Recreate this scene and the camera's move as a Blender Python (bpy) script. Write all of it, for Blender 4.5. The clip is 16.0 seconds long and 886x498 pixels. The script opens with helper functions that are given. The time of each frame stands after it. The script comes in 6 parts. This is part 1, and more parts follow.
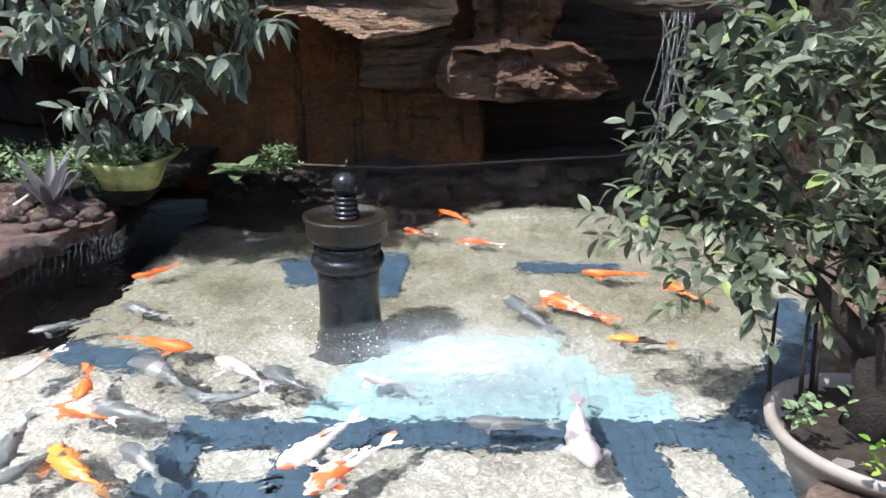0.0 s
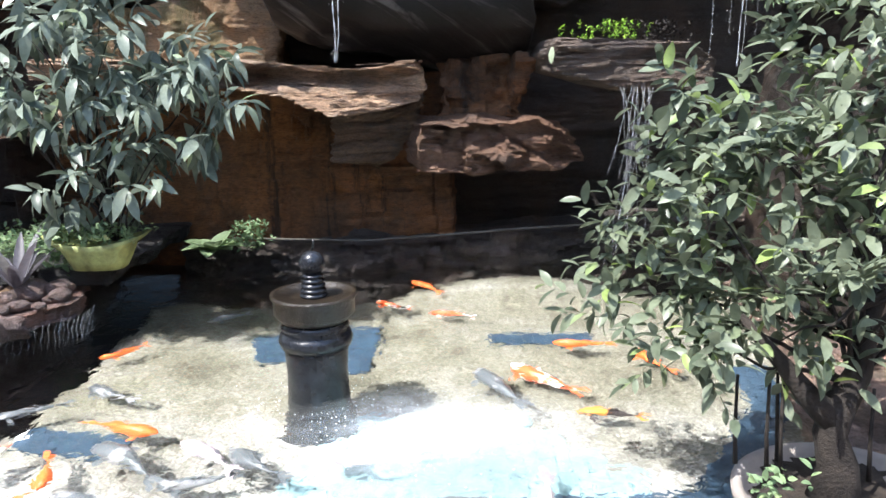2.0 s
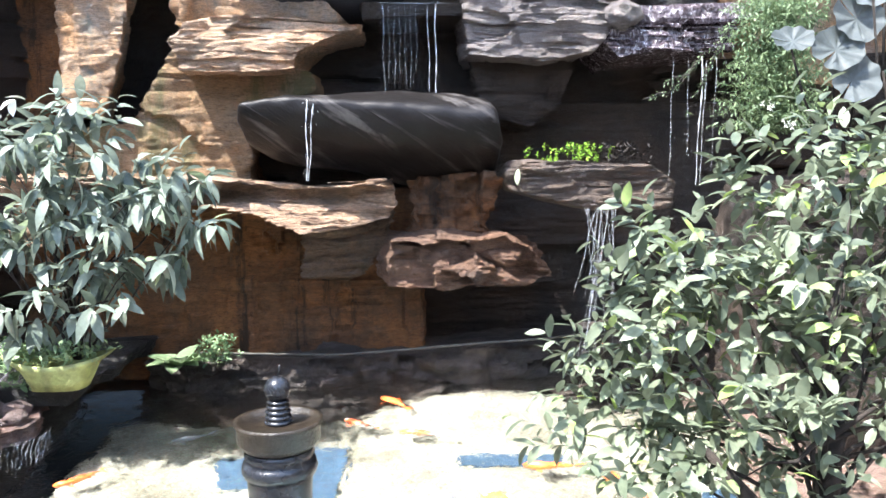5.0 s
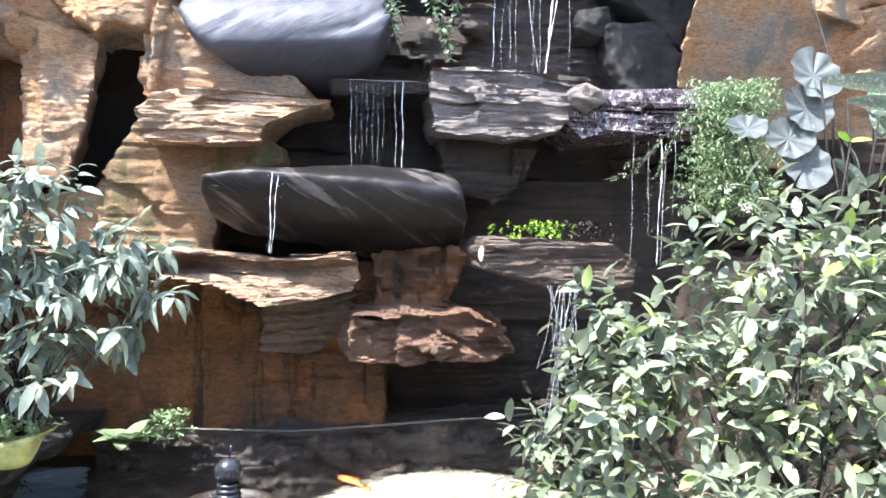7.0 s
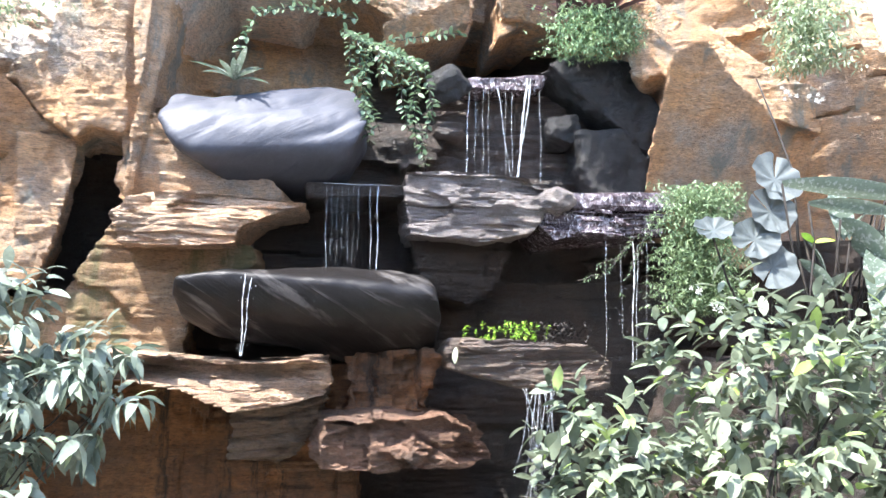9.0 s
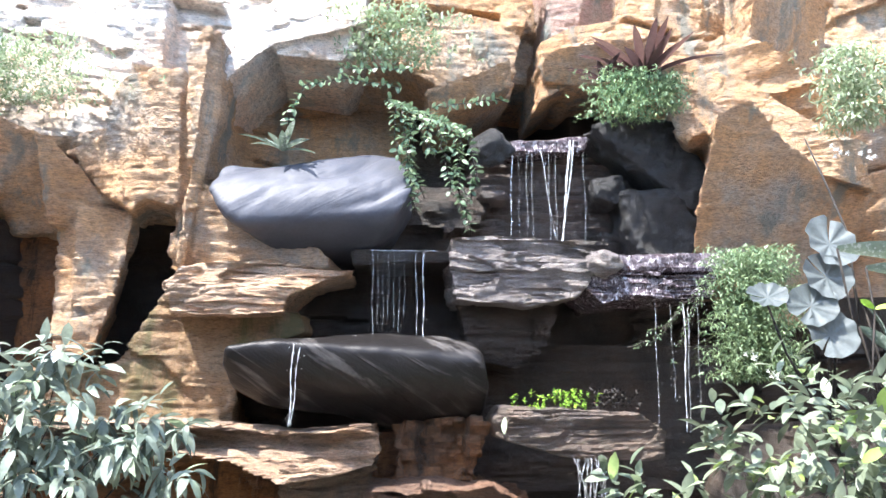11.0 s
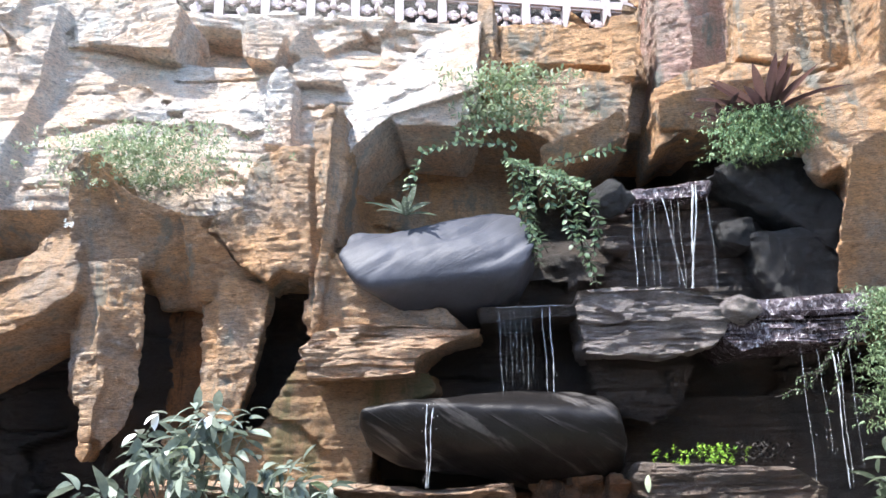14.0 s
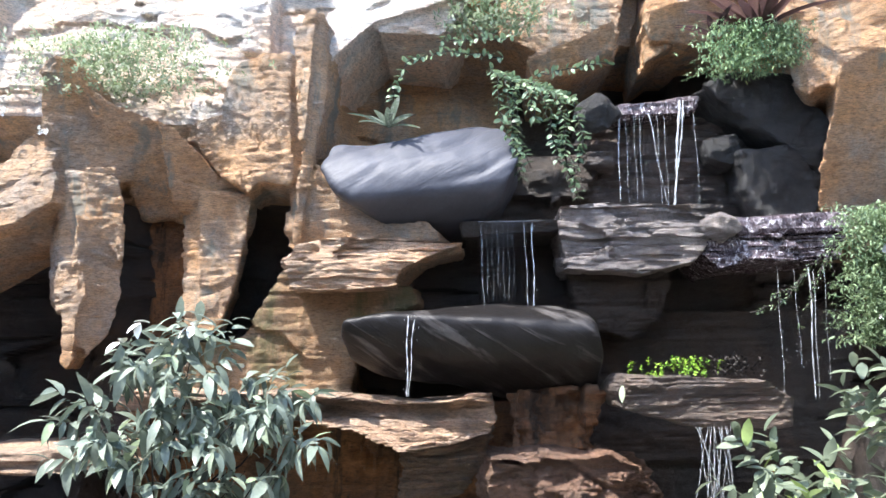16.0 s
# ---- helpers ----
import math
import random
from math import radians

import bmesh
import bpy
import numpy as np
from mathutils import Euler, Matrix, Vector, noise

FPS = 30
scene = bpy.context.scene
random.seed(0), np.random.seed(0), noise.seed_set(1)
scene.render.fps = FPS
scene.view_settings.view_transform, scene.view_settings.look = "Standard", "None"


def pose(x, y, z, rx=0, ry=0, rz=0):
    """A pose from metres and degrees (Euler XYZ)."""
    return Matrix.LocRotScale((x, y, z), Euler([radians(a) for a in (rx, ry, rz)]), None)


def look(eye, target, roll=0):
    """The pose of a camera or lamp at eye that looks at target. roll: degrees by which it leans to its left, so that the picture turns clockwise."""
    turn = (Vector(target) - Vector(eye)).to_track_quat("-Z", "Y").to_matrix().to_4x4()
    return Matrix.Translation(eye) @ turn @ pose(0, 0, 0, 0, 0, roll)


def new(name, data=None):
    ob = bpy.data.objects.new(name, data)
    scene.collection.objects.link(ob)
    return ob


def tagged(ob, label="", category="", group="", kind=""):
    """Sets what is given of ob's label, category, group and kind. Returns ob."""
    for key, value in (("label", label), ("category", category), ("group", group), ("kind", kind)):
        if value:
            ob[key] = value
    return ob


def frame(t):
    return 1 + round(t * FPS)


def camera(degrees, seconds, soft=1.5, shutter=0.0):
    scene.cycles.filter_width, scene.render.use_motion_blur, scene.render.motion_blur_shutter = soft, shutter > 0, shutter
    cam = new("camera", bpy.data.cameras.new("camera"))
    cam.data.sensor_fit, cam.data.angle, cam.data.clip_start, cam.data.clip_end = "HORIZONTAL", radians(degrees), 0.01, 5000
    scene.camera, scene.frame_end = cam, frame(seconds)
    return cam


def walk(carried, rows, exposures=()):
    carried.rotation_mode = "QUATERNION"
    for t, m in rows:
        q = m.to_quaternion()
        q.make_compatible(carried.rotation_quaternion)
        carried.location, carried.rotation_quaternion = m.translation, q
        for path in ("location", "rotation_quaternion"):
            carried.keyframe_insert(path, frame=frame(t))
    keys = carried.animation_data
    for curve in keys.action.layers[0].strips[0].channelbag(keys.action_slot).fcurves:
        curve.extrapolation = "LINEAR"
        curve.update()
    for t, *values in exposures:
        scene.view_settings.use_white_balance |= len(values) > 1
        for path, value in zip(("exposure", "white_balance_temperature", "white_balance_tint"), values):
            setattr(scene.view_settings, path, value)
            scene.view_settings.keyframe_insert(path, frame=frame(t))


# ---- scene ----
# camera: seconds, x, y, z, yaw, pitch, roll
cam = camera(61.0, 16.0)
ROWS = [
    (0.0, 0.001, 0.000, 1.249, -0.00, -18.13, -0.00),
    (0.5, 0.018, -0.003, 1.253, 0.29, -16.60, 0.46),
    (1.0, 0.033, -0.005, 1.268, -0.30, -15.52, 0.45),
    (1.5, 0.056, -0.005, 1.284, -0.91, -14.47, 0.82),
    (2.0, 0.066, -0.010, 1.303, -1.59, -13.32, 0.83),
    (2.5, 0.061, -0.011, 1.318, -2.26, -12.17, 0.58),
    (3.0, 0.049, -0.005, 1.331, -3.21, -10.93, 0.55),
    (3.5, 0.042, -0.016, 1.357, -3.42, -9.18, 0.74),
    (4.0, 0.046, -0.021, 1.373, -3.34, -7.58, 0.69),
    (4.2, 0.057, -0.025, 1.381, -3.48, -7.41, 0.72),
    (6.3, 0.106, 0.004, 1.454, -4.60, -2.03, -0.77),
    (6.5, 0.109, 0.003, 1.454, -5.21, -1.53, -0.85),
    (7.0, 0.109, 0.004, 1.452, -6.10, -0.72, -0.71),
    (7.5, 0.112, 0.012, 1.442, -6.72, 1.57, -0.46),
    (8.0, 0.126, 0.010, 1.441, -7.67, 2.97, -0.73),
    (8.5, 0.140, 0.010, 1.433, -8.04, 4.63, -0.56),
    (9.0, 0.145, 0.009, 1.446, -7.61, 7.10, -0.40),
    (9.2, 0.153, 0.004, 1.446, -7.33, 7.57, -0.82),
    (11.3, 0.117, -0.012, 1.568, -2.85, 11.10, 0.21),
    (11.5, 0.113, -0.016, 1.570, -1.65, 11.30, 0.11),
    (12.0, 0.103, -0.015, 1.561, -0.44, 12.23, 0.30),
    (12.5, 0.092, -0.015, 1.555, 1.08, 13.53, 0.89),
    (13.0, 0.076, -0.023, 1.547, 1.86, 15.05, 1.06),
    (13.5, 0.065, -0.029, 1.551, 3.54, 14.24, 1.12),
    (14.0, 0.049, -0.031, 1.545, 4.82, 15.28, 1.19),
    (14.5, 0.039, -0.035, 1.538, 4.73, 16.89, 1.88),
    (15.0, 0.044, -0.036, 1.537, 3.81, 16.11, 1.84),
    (15.5, 0.059, -0.014, 1.546, 3.44, 12.37, 1.65),
    (16.0, 0.060, -0.014, 1.546, 3.51, 8.72, 0.71),
]
walk(cam, [(t, pose(x, y, z, 90 + pitch, roll, yaw)) for t, x, y, z, yaw, pitch, roll in ROWS],
     exposures=[(0, 1.6), (1, 1.88), (2, 2.12), (3.5, 2.6), (6.5, 3.18), (9, 3.2), (11.5, 3.0), (12.5, 2.68), (14.5, 2.36), (15.2, 2.25), (15.6, 2.3), (16, 2.68)])

# ---- light ----
SUN_DIR = Vector((-0.38, -0.28, 0.88)).normalized()      # towards the sun
world = bpy.data.worlds.new("world")
scene.world = world
world.use_nodes = True
wn = world.node_tree.nodes
sky = wn.new("ShaderNodeTexSky")
sky.sky_type = 'NISHITA'
sky.sun_disc = False
sky.sun_elevation = math.asin(SUN_DIR.z)
sky.sun_rotation = math.atan2(SUN_DIR.x, SUN_DIR.y)
wn["Background"].inputs["Strength"].default_value = 0.15
world.node_tree.links.new(sky.outputs[0], wn["Background"].inputs["Color"])
sun = new("sun", bpy.data.lights.new("sun", 'SUN'))
sun.data.energy, sun.data.angle, sun.data.color = 2.35, radians(0.8), (1.0, 0.985, 0.97)
sun.matrix_world = look(SUN_DIR * 20, (0, 0, 0))


# ---- materials ----
def material(name):
    m = bpy.data.materials.new(name)
    m.use_nodes = True
    return m, m.node_tree.nodes, m.node_tree.links, m.node_tree.nodes["Principled BSDF"]


def coords(nodes, links, scale=(1, 1, 1), out="Object"):
    tc = nodes.new("ShaderNodeTexCoord")
    mp = nodes.new("ShaderNodeMapping")
    mp.inputs["Scale"].default_value = scale
    links.new(tc.outputs[out], mp.inputs["Vector"])
    return mp.outputs["Vector"]


def tex(nodes, links, vec, scale, detail=5.0, rough=0.6, dist=0.0):
    n = nodes.new("ShaderNodeTexNoise")
    n.inputs["Scale"].default_value, n.inputs["Detail"].default_value = scale, detail
    n.inputs["Roughness"].default_value, n.inputs["Distortion"].default_value = rough, dist
    if vec is not None:
        links.new(vec, n.inputs["Vector"])
    return n.outputs["Fac"]


def ramp(nodes, links, fac, stops):
    r = nodes.new("ShaderNodeValToRGB")
    e = r.color_ramp.elements
    while len(e) < len(stops):
        e.new(0.5)
    for el, (pos, col) in zip(e, stops):
        el.position, el.color = pos, (*col, 1) if len(col) == 3 else col
    links.new(fac, r.inputs["Fac"])
    return r.outputs["Color"]


def mixc(nodes, links, fac, a, b, mode='MIX'):
    n = nodes.new("ShaderNodeMix")
    n.data_type, n.blend_type = 'RGBA', mode
    for sock, v in ((n.inputs["Factor"], fac), (n.inputs["A"], a), (n.inputs["B"], b)):
        if isinstance(v, (int, float)):
            sock.default_value = v
        elif isinstance(v, tuple):
            sock.default_value = (*v, 1)
        else:
            links.new(v, sock)
    return n.outputs["Result"]


def bump(nodes, links, height, bsdf, strength=0.5, distance=0.02, prev=None):
    b = nodes.new("ShaderNodeBump")
    b.inputs["Strength"].default_value, b.inputs["Distance"].default_value = strength, distance
    links.new(height, b.inputs["Height"])
    if prev is not None:
        links.new(prev, b.inputs["Normal"])
    links.new(b.outputs["Normal"], bsdf.inputs["Normal"])
    return b.outputs["Normal"]


def rock_material(name, warm, mid, grey, moss=None, rough=0.75, strata=1.0, spec=0.4, moss_amount=0.5, vein=0.6, stain=(1.9, 1.9, 0.5)):
    """Painted layered rock: warm and grey patches, fine dark seams, moss and vertical stains."""
    m, n, l, b = material(name)
    v = coords(n, l)
    beds = tex(n, l, coords(n, l, (0.6, 0.6, 9.0)), 1.8, 8, 0.75, 0.1)
    lines = tex(n, l, coords(n, l, (4.2, 4.2, 19.0)), 1.5, 5, 0.62, 0.5)
    large = tex(n, l, v, 1.5, 8, 0.7, 0.3)
    patch = tex(n, l, coords(n, l, (1.3, 1.3, 0.7)), 3.2, 8, 0.72, 0.2)
    col = ramp(n, l, large, [(0.33, grey), (0.46, mid), (0.58, warm)])
    col = mixc(n, l, 0.8, col, ramp(n, l, patch, [(0.34, (0.8, 0.78, 0.77)), (0.5, (0.97, 0.97, 0.97)), (0.66, (1.12, 1.11, 1.09))]), 'MULTIPLY')
    bedcol = ramp(n, l, beds, [(0.34, (0.55, 0.52, 0.5)), (0.45, (0.9, 0.88, 0.86)), (0.66, (1.15, 1.12, 1.08))])
    col = mixc(n, l, vein, col, bedcol, 'MULTIPLY')
    col = mixc(n, l, min(1.0, vein + 0.35), col, ramp(n, l, lines, [(0.33, (0.6, 0.57, 0.55)), (0.44, (0.96, 0.96, 0.96)), (0.7, (1.08, 1.08, 1.08))]), 'MULTIPLY')
    fine = tex(n, l, coords(n, l, (1.0, 1.0, 1.7)), 24, 9, 0.85)
    col = mixc(n, l, 0.75, col, ramp(n, l, fine, [(0.34, (0.45, 0.43, 0.41)), (0.48, (0.98, 0.98, 0.98)), (0.64, (1.3, 1.28, 1.26))]), 'MULTIPLY')
    comb = tex(n, l, coords(n, l, (1.0, 1.0, 5.0)), 26.0, 3, 0.6, 0.6)
    col = mixc(n, l, 0.7, col, ramp(n, l, comb, [(0.34, (0.5, 0.47, 0.45)), (0.46, (1.0, 1.0, 1.0)), (0.66, (1.22, 1.21, 1.2))]), 'MULTIPLY')
    pits = tex(n, l, coords(n, l, (1.0, 1.0, 2.2)), 60, 3, 0.6)
    col = mixc(n, l, 0.6, col, ramp(n, l, pits, [(0.3, (0.35, 0.33, 0.32)), (0.4, (1.0, 1.0, 1.0)), (0.7, (1.15, 1.15, 1.15))]), 'MULTIPLY')
    if moss is not None:
        streak = tex(n, l, coords(n, l, stain), 1.7, 7, 0.68, 0.3)
        fac = ramp(n, l, streak, [(0.55, (0, 0, 0)), (0.63, (moss_amount,) * 3)])
        col = mixc(n, l, fac, col, moss)
    l.new(col, b.inputs["Base Color"])
    l.new(ramp(n, l, fine, [(0.2, (rough - 0.2,) * 3), (0.8, (min(1, rough + 0.12),) * 3)]), b.inputs["Roughness"])
    b.inputs["Specular IOR Level"].default_value = spec
    p = bump(n, l, beds, b, 0.5 * strata * vein, 0.03)
    p = bump(n, l, lines, b, 1.0 * min(1.0, strata), 0.06, p)
    chips = tex(n, l, coords(n, l, (1.0, 1.0, 4.5)), 9.0, 6, 0.7, 0.4)
    p = bump(n, l, chips, b, 0.8 * min(1.0, strata), 0.03, p)
    p = bump(n, l, comb, b, 1.0 * min(1.0, strata), 0.035, p)
    bump(n, l, fine, b, 1.0, 0.03, p)
    return m


M_ORANGE = rock_material("orange_layered_rock", (0.62, 0.365, 0.19), (0.55, 0.38, 0.25), (0.42, 0.37, 0.32), (0.2, 0.235, 0.21), 0.9, moss_amount=0.7, vein=0.15)
M_MOSSY = rock_material("mossy_ochre_rock", (0.42, 0.26, 0.14), (0.35, 0.245, 0.15), (0.25, 0.21, 0.155), (0.13, 0.13, 0.05), 0.85, moss_amount=0.7, vein=0.4)
# Pale tone also carries full sun on the upper wall, painted into the colour.
M_PALE = rock_material("pale_sunlit_layered_rock", (0.78, 0.58, 0.43), (0.8, 0.69, 0.59), (0.7, 0.68, 0.65), (0.42, 0.49, 0.47), 0.9, moss_amount=0.4, vein=0.15)
M_PINK = rock_material("pinkish_mossy_rock", (0.5, 0.31, 0.25), (0.48, 0.36, 0.29), (0.4, 0.37, 0.33), (0.15, 0.2, 0.18), 0.9, moss_amount=0.8, vein=0.15)
M_LEDGE = rock_material("brown_bedded_rock", (0.52, 0.34, 0.22), (0.47, 0.345, 0.255), (0.37, 0.3, 0.25), (0.2, 0.16, 0.12), 0.75, 1.4, vein=0.8)
M_WET = rock_material("wet_bedded_rock", (0.36, 0.31, 0.28), (0.29, 0.255, 0.245), (0.19, 0.18, 0.185), (0.07, 0.066, 0.06), 0.5, 1.1, 0.45, vein=0.5)
M_RED = rock_material("reddish_brown_rock", (0.26, 0.15, 0.1), (0.21, 0.13, 0.09), (0.14, 0.1, 0.08), (0.06, 0.045, 0.035), 0.6, 1.0, 0.4, vein=0.5)
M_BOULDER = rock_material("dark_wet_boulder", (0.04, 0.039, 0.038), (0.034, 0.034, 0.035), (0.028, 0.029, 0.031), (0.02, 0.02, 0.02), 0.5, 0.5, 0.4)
M_SHELF = rock_material("orange_bedded_rock", (0.66, 0.42, 0.26), (0.6, 0.43, 0.3), (0.48, 0.38, 0.3), (0.26, 0.22, 0.17), 0.8, 1.2, vein=0.3)
# Also paints the shade of caves and slots into the rock colour.
M_DARK = rock_material("dark_wet_shaded_rock", (0.09, 0.062, 0.045), (0.065, 0.052, 0.043), (0.042, 0.04, 0.038), (0.025, 0.024, 0.02), 0.55, 1.0, 0.4)
# Stained wall colour, reused to paint shade into the recess back.
M_BROWN = rock_material("brown_stained_shaded_rock", (0.32, 0.14, 0.055), (0.2, 0.1, 0.05), (0.09, 0.06, 0.04), (0.04, 0.028, 0.02), 0.6, 0.3, 0.35, moss_amount=0.9, vein=0.2, stain=(4.5, 4.5, 0.25))
M_KERB = rock_material("dark_kerb_rock", (0.13, 0.1, 0.085), (0.085, 0.072, 0.066), (0.055, 0.052, 0.05), (0.02, 0.02, 0.018), 0.5, 0.8, 0.45)


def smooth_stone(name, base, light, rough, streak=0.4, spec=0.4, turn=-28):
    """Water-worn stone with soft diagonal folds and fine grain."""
    m, n, l, b = material(name)
    v = coords(n, l)
    tc = n.new("ShaderNodeTexCoord")
    mp = n.new("ShaderNodeMapping")
    mp.inputs["Rotation"].default_value = (0, radians(turn), 0)
    l.new(tc.outputs["Object"], mp.inputs["Vector"])
    sc = n.new("ShaderNodeMapping")
    sc.inputs["Scale"].default_value = (0.5, 0.5, 4.0)
    l.new(mp.outputs["Vector"], sc.inputs["Vector"])
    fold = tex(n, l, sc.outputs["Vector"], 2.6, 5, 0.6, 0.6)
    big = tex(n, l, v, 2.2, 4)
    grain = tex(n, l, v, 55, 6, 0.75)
    # Paler streaks along the folds paint a sheen into the colour.
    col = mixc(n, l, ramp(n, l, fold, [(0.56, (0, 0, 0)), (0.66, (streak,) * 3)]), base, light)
    col = mixc(n, l, 0.6, col, ramp(n, l, big, [(0.3, (0.6, 0.6, 0.6)), (0.7, (1.2, 1.2, 1.2))]), 'MULTIPLY')
    col = mixc(n, l, 0.6, col, ramp(n, l, grain, [(0.3, (0.7, 0.7, 0.7)), (0.7, (1.25, 1.25, 1.25))]), 'MULTIPLY')
    l.new(col, b.inputs["Base Color"])
    b.inputs["Specular IOR Level"].default_value = spec
    b.inputs["Roughness"].default_value = rough
    p = bump(n, l, fold, b, 0.4, 0.025)
    bump(n, l, grain, b, 0.35, 0.006, p)
    return m


M_GREY = smooth_stone("grey_smooth_stone", (0.052, 0.054, 0.066), (0.09, 0.092, 0.108), 0.55, 0.25, 0.3, 32)
# White streaks stand for sky sheen on the wet stone, painted in.
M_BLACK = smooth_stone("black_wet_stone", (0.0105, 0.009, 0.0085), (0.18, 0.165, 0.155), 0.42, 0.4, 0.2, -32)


def plain(name, col, rough=0.6, metal=0.0, var=0.25, scale=12.0, bumpy=0.2, spec=0.5):
    m, n, l, b = material(name)
    v = coords(n, l)
    f = tex(n, l, v, scale, 5)
    c = mixc(n, l, 1.0, tuple(col), ramp(n, l, f, [(0.3, (1 - var,) * 3), (0.7, (1 + var,) * 3)]), 'MULTIPLY')
    l.new(c, b.inputs["Base Color"])
    b.inputs["Roughness"].default_value, b.inputs["Metallic"].default_value = rough, metal
    b.inputs["Specular IOR Level"].default_value = spec
    if bumpy:
        bump(n, l, tex(n, l, v, scale * 4, 5), b, bumpy, 0.008)
    return m


def leaf_material(name, dark, light, young, rough=0.38, young_amount=0.15, speckle=None):
    """Leaves: colour varies from leaf to leaf, some light passes through."""
    m, n, l, b = material(name)
    g = n.new("ShaderNodeNewGeometry")
    oi = n.new("ShaderNodeObjectInfo")
    add = n.new("ShaderNodeMath")
    add.operation = 'ADD'
    l.new(g.outputs["Random Per Island"], add.inputs[0])
    l.new(oi.outputs["Random"], add.inputs[1])
    fr = n.new("ShaderNodeMath")
    fr.operation = 'FRACT'
    l.new(add.outputs[0], fr.inputs[0])
    col = ramp(n, l, fr.outputs[0], [(0.0, dark), (0.75 - young_amount, light), (1.0 - young_amount, light), (1.0, young)])
    v = coords(n, l)
    f = tex(n, l, v, 40, 3)
    col = mixc(n, l, 0.6, col, ramp(n, l, f, [(0.3, (0.7, 0.7, 0.7)), (0.7, (1.2, 1.2, 1.2))]), 'MULTIPLY')
    if speckle is not None:
        sp = tex(n, l, v, 50, 2)
        col = mixc(n, l, ramp(n, l, sp, [(0.55, (0, 0, 0)), (0.62, (0.8,) * 3)]), col, speckle)
    l.new(col, b.inputs["Base Color"])
    b.inputs["Roughness"].default_value = rough
    b.inputs["Specular IOR Level"].default_value = 0.3
    tr = n.new("ShaderNodeBsdfTranslucent")
    l.new(col, tr.inputs["Color"])
    mx = n.new("ShaderNodeMixShader")
    mx.inputs[0].default_value = 0.3
    out = n["Material Output"]
    l.new(b.outputs[0], mx.inputs[1])
    l.new(tr.outputs[0], mx.inputs[2])
    l.new(mx.outputs[0], out.inputs["Surface"])
    bump(n, l, f, b, 0.15, 0.004)
    return m


M_LEAF_TREE = leaf_material("tree_leaf", (0.075, 0.098, 0.065), (0.21, 0.245, 0.165), (0.3, 0.41, 0.11), 0.36, 0.12)
M_LEAF_BLUE = leaf_material("pot_plant_leaf", (0.075, 0.1, 0.075), (0.26, 0.305, 0.245), (0.36, 0.45, 0.26), 0.36, 0.08)
M_LEAF_FINE = leaf_material("fine_leaf", (0.1, 0.17, 0.09), (0.28, 0.39, 0.21), (0.36, 0.46, 0.22), 0.5)
# Lighter leaves, with the sun on the cliff bush put into the colour.
M_LEAF_PALE = leaf_material("sunlit_small_leaf", (0.18, 0.25, 0.12), (0.4, 0.46, 0.3), (0.6, 0.62, 0.5), 0.5)
M_LEAF_YEL = leaf_material("bright_leaf", (0.13, 0.28, 0.04), (0.28, 0.46, 0.06), (0.45, 0.6, 0.1), 0.5)
M_LEAF_SILVER = leaf_material("silver_leaf", (0.075, 0.09, 0.088), (0.125, 0.142, 0.14), (0.17, 0.19, 0.185), 0.55, 0.1)
M_LEAF_SPOT = leaf_material("spotted_leaf", (0.08, 0.11, 0.08), (0.15, 0.19, 0.14), (0.19, 0.24, 0.15), 0.55, 0.1, (0.32, 0.35, 0.31))
M_LEAF_RED = leaf_material("dark_red_leaf", (0.05, 0.03, 0.035), (0.14, 0.08, 0.07), (0.2, 0.24, 0.16), 0.35)
M_LEAF_PURPLE = leaf_material("purple_grey_leaf", (0.09, 0.085, 0.1), (0.2, 0.19, 0.22), (0.28, 0.28, 0.28), 0.45)
M_FLOWER = plain("white_petal", (0.85, 0.85, 0.8), 0.6, var=0.1, bumpy=0)
M_BARK = plain("bark", (0.026, 0.02, 0.016), 0.9, var=0.5, scale=25, bumpy=0.8)
M_SOIL = plain("soil", (0.028, 0.021, 0.016), 0.95, var=0.6, scale=30, bumpy=0.8)
M_POT = plain("pot_pinkish_grey", (0.3, 0.265, 0.24), 0.7, var=0.25, scale=6)
M_TROUGH = plain("mossy_yellow_glaze", (0.26, 0.28, 0.1), 0.6, var=0.6, scale=11, bumpy=0.5)
M_IRON = plain("black_fountain_stone", (0.014, 0.0155, 0.019), 0.25, var=0.5, scale=14)
M_BOWL = plain("mossy_bowl_stone", (0.02, 0.0145, 0.009), 0.35, var=0.7, scale=18, bumpy=0.8)
M_HOSE = plain("grey_hose", (0.07, 0.065, 0.055), 0.8, var=0.4)
M_BLOCK = plain("painted_concrete_block", (0.5, 0.42, 0.405), 0.8, var=0.12, scale=8)
M_SHADEWALL = plain("light_control_wall", (0.4, 0.38, 0.36), 0.9)
M_PAVING = plain("paving", (0.2, 0.185, 0.17), 0.85, var=0.2, scale=3)
M_BLUE = plain("blue_mosaic", (0.03, 0.058, 0.092), 0.5, var=0.35, scale=30)
M_CYAN = plain("pale_blue_mosaic", (0.22, 0.34, 0.36), 0.5, var=0.25, scale=20)


